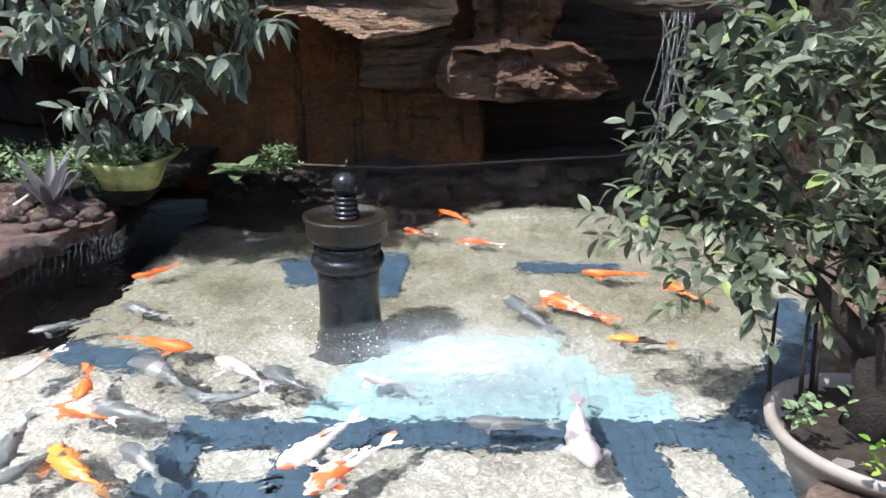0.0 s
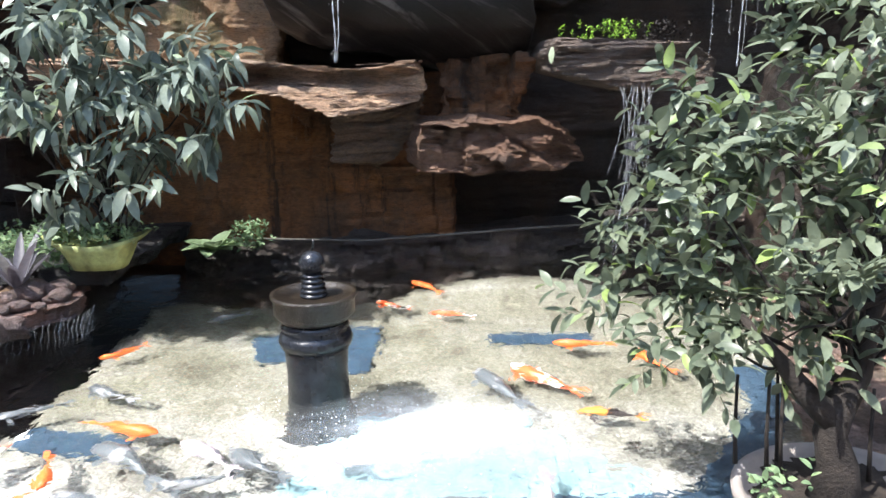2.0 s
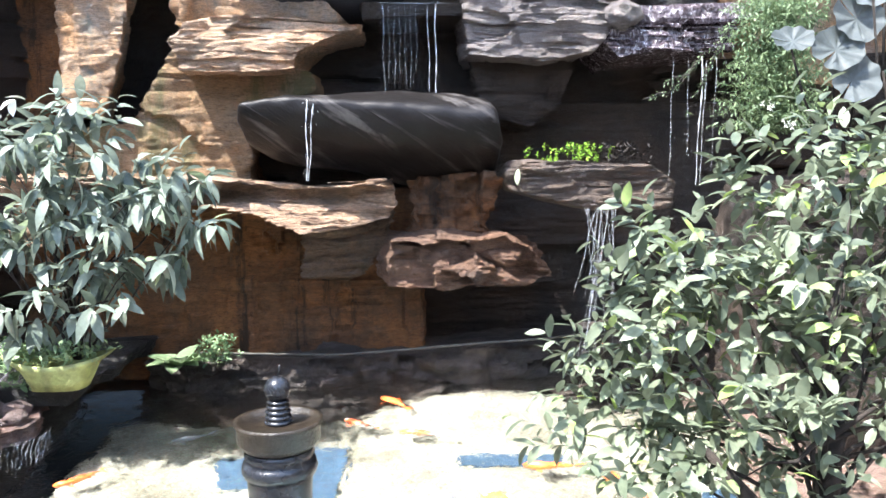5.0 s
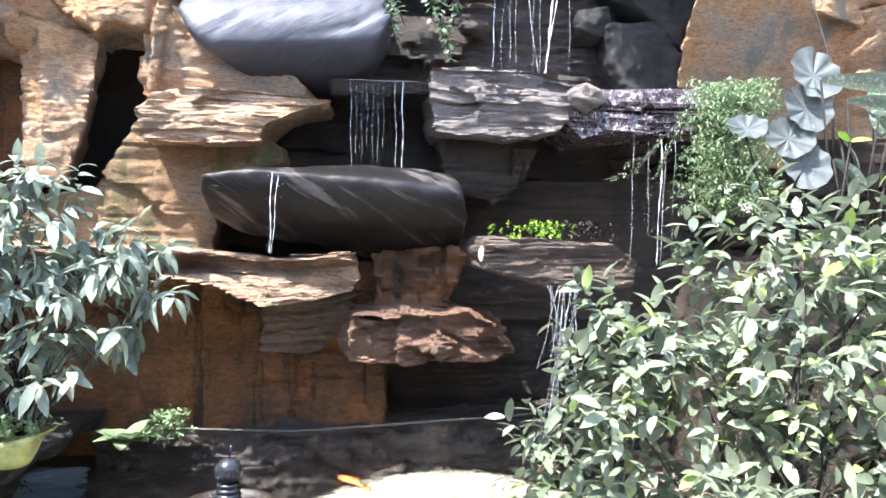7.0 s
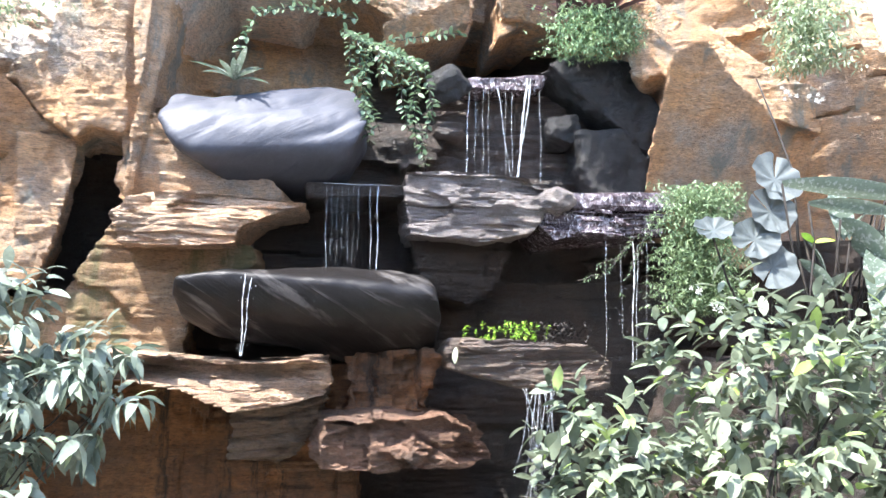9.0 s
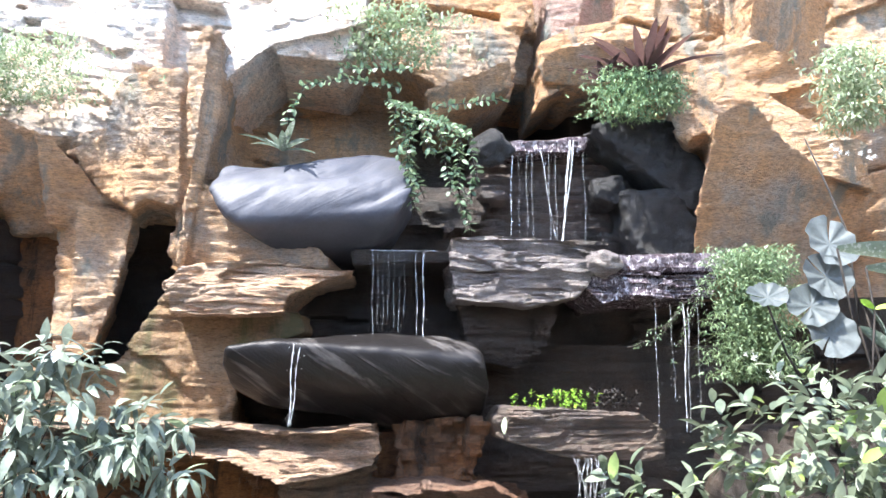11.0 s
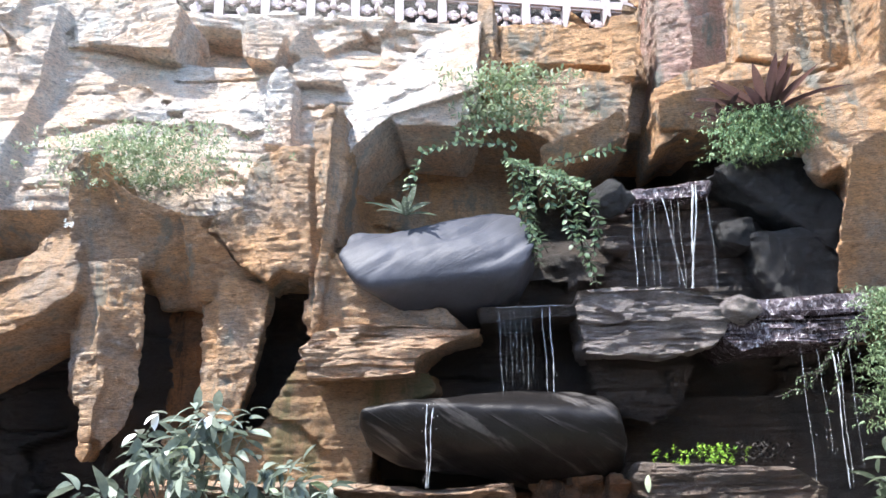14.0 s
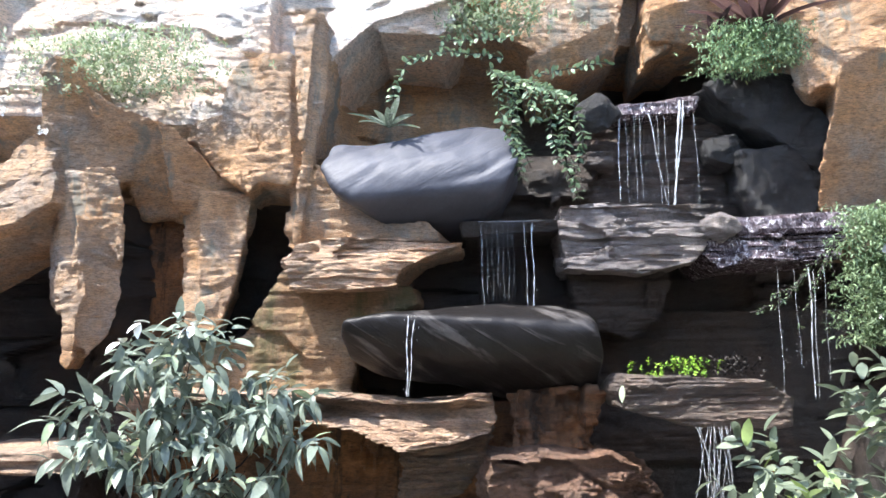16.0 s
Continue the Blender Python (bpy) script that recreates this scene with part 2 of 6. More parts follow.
def gravel_material():
    m, n, l, b = material("pale_gravel")
    v = coords(n, l)
    vo = n.new("ShaderNodeTexVoronoi")
    vo.inputs["Scale"].default_value = 42
    l.new(v, vo.inputs["Vector"])
    big = tex(n, l, v, 2.2, 7, 0.68)
    clean = ramp(n, l, big, [(0.3, (0.2, 0.19, 0.165)), (0.44, (0.34, 0.33, 0.305)), (0.66, (0.46, 0.455, 0.44))])
    silted = ramp(n, l, big, [(0.3, (0.1, 0.095, 0.065)), (0.44, (0.2, 0.19, 0.145)), (0.56, (0.25, 0.24, 0.195)), (0.68, (0.33, 0.325, 0.29))])
    sep = n.new("ShaderNodeSeparateXYZ")
    l.new(v, sep.inputs[0])
    edge = n.new("ShaderNodeMath")
    edge.operation = 'MULTIPLY_ADD'
    l.new(tex(n, l, v, 1.6, 5), edge.inputs[0])
    edge.inputs[1].default_value = 1.6
    l.new(sep.outputs["Y"], edge.inputs[2])
    far = n.new("ShaderNodeMapRange")
    l.new(edge.outputs[0], far.inputs["Value"])
    far.inputs["From Min"].default_value, far.inputs["From Max"].default_value = 3.2, 3.9
    col = mixc(n, l, far.outputs["Result"], clean, silted)
    col = mixc(n, l, 0.75, col, ramp(n, l, vo.outputs["Distance"], [(0.0, (1.3, 1.3, 1.3)), (0.7, (0.5, 0.48, 0.44))]), 'MULTIPLY')
    l.new(col, b.inputs["Base Color"])
    b.inputs["Roughness"].default_value = 0.8
    bump(n, l, vo.outputs["Distance"], b, 0.6, -0.02)
    return m


M_GRAVEL = gravel_material()


def water_material():
    m, n, l, b = material("pond_water")
    v = coords(n, l)
    b.inputs["Base Color"].default_value = (0.93, 0.97, 0.96, 1)
    b.inputs["Roughness"].default_value, b.inputs["IOR"].default_value = 0.05, 1.33
    b.inputs["Transmission Weight"].default_value = 1.0
    a = tex(n, l, v, 5.0, 3, 0.5, 0.5)
    p = bump(n, l, a, b, 0.35, 0.05)
    bump(n, l, tex(n, l, v, 16.0, 2, 0.5, 0.6), b, 0.3, 0.02, p)
    return m


M_WATER = water_material()


def foam_material():
    """Milky stirred water, thinning outwards in torn shreds."""
    m, n, l, b = material("milky_foam")
    g = n.new("ShaderNodeTexGradient")
    g.gradient_type = 'SPHERICAL'
    l.new(coords(n, l, (1.0, 1.0, 1.0)), g.inputs["Vector"])
    f = tex(n, l, coords(n, l, (1.0, 1.3, 1.0)), 3.4, 8, 0.68, 1.5)
    mul = n.new("ShaderNodeMath")
    mul.operation = 'MULTIPLY'
    l.new(ramp(n, l, g.outputs["Fac"], [(0.0, (0, 0, 0)), (0.4, (0.2,) * 3), (1.0, (0.85,) * 3)]), mul.inputs[0])
    l.new(ramp(n, l, f, [(0.34, (0.2,) * 3), (0.58, (1, 1, 1))]), mul.inputs[1])
    mul.use_clamp = True
    l.new(mul.outputs[0], b.inputs["Alpha"])
    b.inputs["Base Color"].default_value = (0.56, 0.6, 0.62, 1)
    b.inputs["Roughness"].default_value = 0.7
    bump(n, l, f, b, 0.4, 0.03)
    return m


M_MILK = foam_material()


def strand_material():
    m, n, l, b = material("falling_water")
    b.inputs["Base Color"].default_value = (0.85, 0.88, 0.9, 1)
    b.inputs["Roughness"].default_value = 0.12
    b.inputs["Transmission Weight"].default_value = 0.7
    b.inputs["IOR"].default_value = 1.33
    return m


M_STRAND = strand_material()


def wetflow_material():
    m, n, l, b = material("rippling_wet_flow")
    v = coords(n, l, (1, 1, 0.6))
    vo = tex(n, l, v, 34, 3, 0.6, 1.0)
    # Pale flecks paint the sparkle of running water into the colour.
    l.new(ramp(n, l, vo, [(0.46, (0.05, 0.035, 0.04)), (0.6, (0.2, 0.17, 0.18)), (0.68, (0.6, 0.57, 0.6))]), b.inputs["Base Color"])
    b.inputs["Roughness"].default_value = 0.12
    bump(n, l, vo, b, 0.9, 0.03)
    return m


M_FLOW = wetflow_material()


# ---- building helpers ----
def mesh_of(bm, name, mat, smooth=True):
    me = bpy.data.meshes.new(name)
    bm.to_mesh(me)
    bm.free()
    if mat is not None:
        me.materials.append(mat)
    if smooth:
        me.shade_smooth()
        if smooth == "crisp":
            me.set_sharp_from_angle(angle=radians(32))
    return me


def part(name, bm, mat, parent, label="", smooth=True):
    ob = new(name, mesh_of(bm, name, mat, smooth))
    ob.parent = parent
    if label:
        tagged(ob, label)
    return ob


def thing(name, at, label, category, group="", kind=""):
    e = new(name)
    e.matrix_world = at if isinstance(at, Matrix) else Matrix.Translation(at)
    e.empty_display_size = 0.05
    return tagged(e, label, category, group, kind)


def layered(z, h, seed):
    k = z / h
    i = math.floor(k)
    f = k - i
    a = noise.cell((i * 1.37 + seed, seed * 3.1, 0.5))
    c = noise.cell(((i + 1) * 1.37 + seed, seed * 3.1, 0.5))
    s = min(1.0, max(0.0, (f - 0.72) / 0.28))
    return a + (c - a) * s


def facet(p, size, seed):
    """Broken rock: the lowest of the tilted planes of the four nearest pieces, so that faces meet in crisp edges."""
    q = Vector((p.x / size[0] + seed * 3.3, p.y / size[1], p.z / size[2] + seed * 1.7))
    best = 9.0
    for c in noise.voronoi(q)[1]:
        t = noise.cell_vector(c * 9.1)
        best = min(best, 0.5 * noise.cell(c * 13.7) + (t - Vector((0.5, 0.5, 0.5))).dot(q - c) * 2.4)
    return best + 0.3


def hashed(i, j, seed):
    v = np.sin(i * 12.9898 + j * 78.233 + seed * 37.719) * 43758.5453
    return v - np.floor(v)


def laminae(x, y, z, h, seed, run):
    """Thin broken beds: a random depth for each bed and each stretch along it."""
    zz = z + 0.02 * np.sin(x * 2.1 + seed) + 0.012 * np.sin(x * 5.3 + y * 3.0 + seed * 2) + 0.006 * np.sin(x * 17.0 + seed)
    u = zz / h + 0.35 * np.sin(zz * 2.3 / h + seed)
    i = np.floor(u)
    ln = run * (0.35 + 1.3 * hashed(i, 0.5, seed))
    j = np.floor((x + 0.8 * y) / ln + 10 * hashed(i, 0.7, seed))
    return hashed(i, j, seed + 1.0) - 0.5 + 0.35 * (u - i - 0.5)


def weather(bm, strata, rough, seed, bed=0.07, chunk=0.0, cell=(0.4, 0.4, 0.5), lam=None):
    """Push the surface in and out: beds, broken faces, grain and thin broken laminae (depth, height, run)."""
    bm.normal_update()
    off = Vector((seed * 7.3, seed * 3.7, seed * 1.9))
    extra = None
    if lam:
        co = np.array([v.co[:] for v in bm.verts])
        x, y, z = co[:, 0], co[:, 1], co[:, 2]
        extra = lam[0] * (laminae(x, y, z, lam[1], seed, lam[2]) + 0.6 * laminae(x, y, z, lam[1] * 0.43, seed + 3, lam[2] * 0.4) + 0.8 * laminae(x, y, z, lam[1] * 3.1, seed + 7, lam[2] * 1.6))
    for k, v in enumerate(bm.verts):
        p = v.co
        if v.normal.y > 0.75:
            continue
        w = noise.noise((p * 1.1) + off) * 0.025 + noise.noise((p * 6.0) + off) * 0.01
        nh = Vector((v.normal.x, v.normal.y, v.normal.z * 0.3))
        d = strata * (layered(p.z + w, bed, seed) * 0.7 + layered(p.z + w * 1.3, bed * 0.37, seed + 5) * 0.4) if strata else 0.0
        if strata > 0.02:
            d += strata * 0.35 * facet(p, (0.5, 0.5, bed * 1.2), seed)
        d += rough * noise.fractal(p * 3.1 + off, 0.7, 2.1, 6)
        if chunk:
            d += chunk * facet(p, cell, seed)
            if chunk > 0.04:
                d += chunk * 0.3 * facet(p, (cell[0] * 0.4, cell[1] * 0.4, cell[2] * 0.4), seed + 3)
        if lam:
            d += float(extra[k])
        v.co = p + nh * d


def remeshed(bm, voxel, soften):
    """An even skin over a rough solid, with softened edges."""
    me = bpy.data.meshes.new("tmp")
    bm.to_mesh(me)
    bm.free()
    ob = new("tmp", me)
    md = ob.modifiers.new("r", 'REMESH')
    md.mode, md.voxel_size = 'VOXEL', voxel
    dg = bpy.context.evaluated_depsgraph_get()
    out = bpy.data.meshes.new_from_object(ob.evaluated_get(dg))
    bpy.data.objects.remove(ob)
    bpy.data.meshes.remove(me)
    b2 = bmesh.new()
    b2.from_mesh(out)
    bpy.data.meshes.remove(out)
    for _ in range(soften):
        bmesh.ops.smooth_vert(b2, verts=b2.verts, factor=0.5, use_axis_x=True, use_axis_y=True, use_axis_z=True)
    return b2


def prism(outline, y0, y1, lean=0.0, taper=1.0, push=None):
    """A solid from an outline in x and z; lean tips the front back with height; push moves single front corners."""
    bm = bmesh.new()
    zc = min(z for _, z in outline)
    cx = sum(x for x, _ in outline) / len(outline)
    cz = sum(z for _, z in outline) / len(outline)
    fr, bk = [], []
    for i, (x, z) in enumerate(outline):
        dy = push[i] if push else 0.0
        fr.append(bm.verts.new((x, y0 + lean * (z - zc) + dy, z)))
        bk.append(bm.verts.new((cx + (x - cx) * taper, y1, cz + (z - cz) * taper)))
    bm.faces.new(fr)
    bm.faces.new(bk[::-1])
    k = len(fr)
    for i in range(k):
        j = (i + 1) % k
        bm.faces.new((fr[j], fr[i], bk[i], bk[j]))
    bmesh.ops.recalc_face_normals(bm, faces=bm.faces)
    return bm


def facets(name, blocks, mat, label, voxel=0.018, lam=(0.013, 0.032, 0.16), chunk=0.016, skew=0.0, category="rock"):
    """A hewn rock of flat tilted faces: each block is an outline, the depth of its front, the front's slope in x and z, and its back; skew leads the back off to one side."""
    bm = bmesh.new()
    for outline, y0, a, b, y1 in blocks:
        cx = (min(x for x, _ in outline) + max(x for x, _ in outline)) / 2
        cz = (min(z for _, z in outline) + max(z for _, z in outline)) / 2
        fr = [bm.verts.new((x, y0 + a * (x - cx) + b * (z - cz), z)) for x, z in outline]
        bk = [bm.verts.new((x + skew, y1, z)) for x, z in outline]
        fs = [bm.faces.new(fr), bm.faces.new(bk[::-1])]
        for i in range(len(fr)):
            j = (i + 1) % len(fr)
            fs.append(bm.faces.new((fr[j], fr[i], bk[i], bk[j])))
        bmesh.ops.recalc_face_normals(bm, faces=fs)
    bm = remeshed(bm, voxel, 0)
    SEED[0] += 1
    weather(bm, 0.0, 0.006, SEED[0], 0.05, chunk, (0.3, 0.4, 0.22), lam)
    return tagged(new(name, mesh_of(bm, name, mat, "crisp")), label, category)


def clip(poly, z, keep_above):
    """The part of an outline of (x, z, push) above or below a height."""
    out = []
    for (x0, z0, d0), (x1, z1, d1) in zip(poly, poly[1:] + poly[:1]):
        a, b = (z0 >= z) == keep_above, (z1 >= z) == keep_above
        if a:
            out.append((x0, z0, d0))
        if a != b:
            k = (z - z0) / (z1 - z0)
            out.append((x0 + (x1 - x0) * k, z, d0 + (d1 - d0) * k))
    return out


def bedded(name, outline, y0, y1, mat, label, category="rock", thin=0.03, thick=0.07, jut=0.012, push=None, lean=0.0, voxel=0.014, chunk=0.035, cell=(0.34, 0.34, 0.12), lam=(0.010, 0.02, 0.4)):
    """A rock of tight thin beds with shared broken faces, each bed a part."""
    SEED[0] += 1
    seed = SEED[0]
    rnd = random.Random(seed)
    push = push or [0.0] * len(outline)
    poly = [(x, z, d) for (x, z), d in zip(outline, push)]
    zl, zt = min(p[1] for p in poly), max(p[1] for p in poly)
    cx = sum(p[0] for p in poly) / len(poly)
    o = Vector((cx, (y0 + y1) / 2, zl))
    g = thing(name, o, label, category)
    z = zl
    while z < zt - 0.012:
        h = rnd.uniform(thin, thick)
        top = zt if zt - (z + h) < thin * 0.7 else z + h
        pc = clip(clip(poly, z - 0.014, True), top - 0.001, False)
        z = top
        if len(pc) < 3 or max(p[1] for p in pc) - min(p[1] for p in pc) < 0.01:
            continue
        dy, k = rnd.uniform(-jut, jut), rnd.uniform(0.99, 1.01)
        bm = prism([(cx + (x - cx) * k, q) for x, q, _ in pc], y0 + dy, y1, 0.0, 1.0, [d + lean * (q - zl) for _, q, d in pc])
        bm = remeshed(bm, voxel, 0)
        weather(bm, 0.0, 0.008, seed, 0.05, chunk, cell, lam)
        bm.normal_update()
        ph = rnd.uniform(0, 50)
        for v in bm.verts:
            p = v.co.copy()
            edge = abs(v.normal.z) < 0.6
            if edge:
                v.co.y -= jut * 1.6 * noise.noise(Vector((p.x * 3.5 + ph, ph, p.z * 2))) + 0.5 * jut * noise.noise(Vector((p.x * 14, ph, p.z * 30)))
            v.co.z += 0.03 * noise.noise(Vector((p.x * 1.6, p.y * 1.6, seed))) + 0.008 * noise.noise(p * 6)
            v.co -= o
        part("bed", bm, mat, g, "", "crisp")
    return g


SEED = [1]


def rock(name, outline, y0, y1, mat, label, category="rock", voxel=0.022, soften=0, strata=0.03, rough=0.018, lean=0.0, bed=0.07, chunk=0.0, push=None, kind="", taper=1.0, cell=(0.4, 0.4, 0.5), lam=(0.02, 0.05, 0.2)):
    bm = remeshed(prism(outline, y0, y1, lean, taper, push), voxel, soften)
    SEED[0] += 1
    weather(bm, strata, rough, SEED[0], bed, chunk, cell, lam if not soften else None)
    ob = new(name, mesh_of(bm, name, mat, "crisp"))
    return tagged(ob, label, category, "", kind)


def stone(name, at, size, mat, label, seed, rough=0.12, turn=0.0, category="boulder", sub=4):
    bm = bmesh.new()
    bmesh.ops.create_icosphere(bm, subdivisions=sub, radius=1.0)
    for v in bm.verts:
        p = v.co.copy()
        d = 1 + rough * noise.fractal(p * 1.2 + Vector((seed * 5.1, 0, 0)), 0.9, 2.0, 4)
        v.co = Vector((p.x * size[0] * d, p.y * size[1] * d, p.z * size[2] * d))
    ob = new(name, mesh_of(bm, name, mat))
    ob.matrix_world = pose(*at, 0, 0, turn)
    return tagged(ob, label, category)


def tube(bm, pts, radii, sides=8):
    rings = []
    for i, p in enumerate(pts):
        p = Vector(p)
        a, b = Vector(pts[max(0, i - 1)]), Vector(pts[min(len(pts) - 1, i + 1)])
        d = (b - a).normalized()
        u = d.orthogonal().normalized() if i == 0 else (u - d * u.dot(d)).normalized()
        w = d.cross(u)
        r = radii[i] if isinstance(radii, (list, tuple)) else radii
        rings.append([bm.verts.new(p + (u * math.cos(k * math.tau / sides) + w * math.sin(k * math.tau / sides)) * r) for k in range(sides)])
    for r0, r1 in zip(rings, rings[1:]):
        for k in range(sides):
            bm.faces.new((r0[k], r0[(k + 1) % sides], r1[(k + 1) % sides], r1[k]))
    bm.faces.new(rings[0][::-1])
    bm.faces.new(rings[-1])


def lathe(bm, profile, sides=40):
    rings = [[bm.verts.new((r * math.cos(k * math.tau / sides), r * math.sin(k * math.tau / sides), z)) for k in range(sides)] for r, z in profile]
    for r0, r1 in zip(rings, rings[1:]):
        for k in range(sides):
            bm.faces.new((r0[k], r0[(k + 1) % sides], r1[(k + 1) % sides], r1[k]))
    bm.faces.new(rings[0][::-1])
    bm.faces.new(rings[-1])


def add_leaf(bm, m, length, width, fold=0.25, droop=0.2, segs=4):
    """One blade, folded along its midrib, growing along local x."""
    prev = None
    for i in range(segs + 1):
        s = i / segs
        w = width * 0.5 * (math.sin(math.pi * min(1, s * 0.92 + 0.06)) ** 0.8) if i < segs else 0.0
        z = -droop * length * s * s
        x = length * s
        mid = bm.verts.new(m @ Vector((x, 0, z)))
        if w > 0:
            a = bm.verts.new(m @ Vector((x, w, z + w * fold)))
            b = bm.verts.new(m @ Vector((x, -w, z + w * fold)))
        else:
            a = b = None
        if prev:
            pm, pa, pb = prev
            if a:
                bm.faces.new((pm, mid, a, pa))
                bm.faces.new((pb, b, mid, pm))
            else:
                bm.faces.new((pm, mid, pa))
                bm.faces.new((pb, mid, pm))
        prev = (mid, a, b)


def aim(at, direction, twist=0.0):
    d = Vector(direction).normalized()
    up = Vector((0, 0, 1)) if abs(d.z) < 0.95 else Vector((0, 1, 0))
    y = up.cross(d).normalized()
    z = d.cross(y)
    r = Matrix((d, y, z)).transposed().to_4x4()
    return Matrix.Translation(at) @ r @ Matrix.Rotation(twist, 4, 'X')


def blobs(items, mat, name):
    """Many small beads in one mesh: x, y, z, radius, squash."""
    bm = bmesh.new()
    bmesh.ops.create_icosphere(bm, subdivisions=1, radius=1.0)
    base = np.array([v.co[:] for v in bm.verts])
    tri = np.array([[v.index for v in f.verts] for f in bm.faces])
    bm.free()
    it = np.array(items)
    sc = np.stack([it[:, 3], it[:, 3], it[:, 3] * it[:, 4]], 1)
    co = (base[None] * sc[:, None] + it[:, None, :3]).reshape(-1, 3)
    fc = (tri[None] + (np.arange(len(it)) * len(base))[:, None, None]).reshape(-1, 3)
    me = bpy.data.meshes.new(name)
    me.from_pydata(co.tolist(), [], fc.tolist())
    me.materials.append(mat)
    me.shade_smooth()
    return me


# ---- setting: ground, pond, cliff ----
def box(bm, x0, x1, y0, y1, z0, z1):
    vs = [bm.verts.new((x, y, z)) for z in (z0, z1) for y in (y0, y1) for x in (x0, x1)]
    for f in ((0, 2, 3, 1), (4, 5, 7, 6), (0, 1, 5, 4), (2, 6, 7, 3), (0, 4, 6, 2), (1, 3, 7, 5)):
        bm.faces.new([vs[i] for i in f])


def setting(name, bm, mat, label, category, smooth=False):
    return tagged(new(name, mesh_of(bm, name, mat, smooth)), label, category, "", "structure")


BED = -0.34
bm = bmesh.new()
bm.faces.new([bm.verts.new((x, y, -1.2)) for x, y in [(-60, -60), (60, -60), (60, 60), (-60, 60)]])
setting("ground", bm, M_PAVING, "grey ground around the garden", "ground")


def bed_edge(x):
    """How far back the pale bed reaches before the pond drops off."""
    return 4.6 + 0.12 * math.sin(x * 3.1 + 0.6) - 0.28 * max(0.0, -x - 0.9) ** 1.3 + 0.1 * noise.noise((x * 2.3, 0, 0))


bm = bmesh.new()
bmesh.ops.create_grid(bm, x_segments=150, y_segments=140, size=1.0)
for v in bm.verts:
    x, y = v.co.x * 3.6, 3.2 + v.co.y * 2.6
    mound = 0.2 * math.exp(-(((x - 0.7) / 0.5) ** 2 + ((y - 4.7) / 0.3) ** 2))
    deep = min(1.0, max(0.0, (y - bed_edge(x) - (0.55 if mound > 0.02 else 0) * mound / 0.2) / 0.12))
    deep = max(deep, min(1.0, max(0.0, (-1.62 - 2.0 * max(0.0, 2.9 - y) - x + 0.1 * noise.noise((y * 3, 1, 0))) / 0.1)))
    v.co = Vector((x, y, BED + mound * (1 - deep) - 0.55 * deep + 0.014 * noise.noise((x * 3, y * 3, 0))))
# Bed faces past the drop-off are coloured near-black.
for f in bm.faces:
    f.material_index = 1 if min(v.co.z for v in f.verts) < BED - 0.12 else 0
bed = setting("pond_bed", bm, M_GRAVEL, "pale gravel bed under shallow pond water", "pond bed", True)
bed.data.materials.append(plain("deep_bed_dark", (0.006, 0.0065, 0.006), 0.8, var=0.4, scale=5))

# blue mosaic bands and panels in the bed
RING = [(-0.92, 2.27), (1.05, 2.27), (1.55, 2.95), (1.3, 3.75), (0.5, 4.05), (-1.05, 3.95), (-1.45, 3.2)]


def band(a, b, w, z, mat, name="mosaic_band"):
    a, b = Vector((*a, 0)), Vector((*b, 0))
    d = (b - a).normalized()
    n = Vector((-d.y, d.x, 0)) * w / 2
    k = max(2, int((b - a).length / 0.06))
    bm = bmesh.new()
    for i in range(k):
        for s in range(3):
            p, q = a.lerp(b, (i + 0.015) / k), a.lerp(b, (i + 0.985) / k)
            u, t = -1 + (s + 0.015) * 2 / 3, -1 + (s + 0.985) * 2 / 3
            vs = [bm.verts.new((c.x, c.y, z + 0.002 * noise.cell((i * 1.3, s * 1.7, z)))) for c in (p + n * u, q + n * u, q + n * t, p + n * t)]
            f = bm.faces.new(vs)
            ex = bmesh.ops.extrude_face_region(bm, geom=[f])
            bmesh.ops.translate(bm, verts=[g for g in ex["geom"] if isinstance(g, bmesh.types.BMVert)], vec=(0, 0, 0.012))
    bmesh.ops.recalc_face_normals(bm, faces=bm.faces)
    return setting(name, bm, mat, "blue mosaic band set into the gravel bed", "mosaic")


for a, b in ((RING[0], RING[1]), (RING[1], RING[2]), ((-0.8, 3.95), (-0.72, 3.6)), ((0.4, 3.85), (0.95, 3.8)), ((-0.72, 3.98), (-0.2, 3.98)), ((-0.28, 3.9), (-0.3, 3.45)), ((-1.6, 2.85), (-1.15, 2.75)), (RING[2], (1.62, 3.4))):
    band(a, b, 0.17, BED + 0.012, M_BLUE)
for a, b in (((-0.88, 1.6), (-0.88, 2.2)), ((-0.47, 1.6), (-0.47, 2.2)), ((0.64, 1.6), (0.64, 2.2)), ((1.02, 1.75), (0.98, 2.2)), ((-0.92, 1.92), (-0.44, 1.92))):
    band(a, b, 0.16, BED + 0.016, M_BLUE)
for k in range(4):
    band((-0.5 + 0.06 * k, 2.43 + k * 0.16), (0.85 - 0.12 * k, 2.43 + k * 0.16), 0.16, BED + 0.008, M_CYAN)

# water surface
bm = bmesh.new()
bmesh.ops.create_grid(bm, x_segments=200, y_segments=170, size=1.0)
for v in bm.verts:
    x, y = v.co.x * 3.6, 3.2 + v.co.y * 2.6
    r = math.hypot(x + 0.39, y - 2.9)
    v.co = Vector((x, y, 0.009 * math.sin(r * 40 + 2 * noise.noise((x * 5, y * 5, 1))) * math.exp(-r * 3.0) + 0.004 * noise.noise((x * 4, y * 4, 3))))
water = setting("water", bm, M_WATER, "clear rippled pond water over pale gravel", "water", True)
water.visible_shadow = False

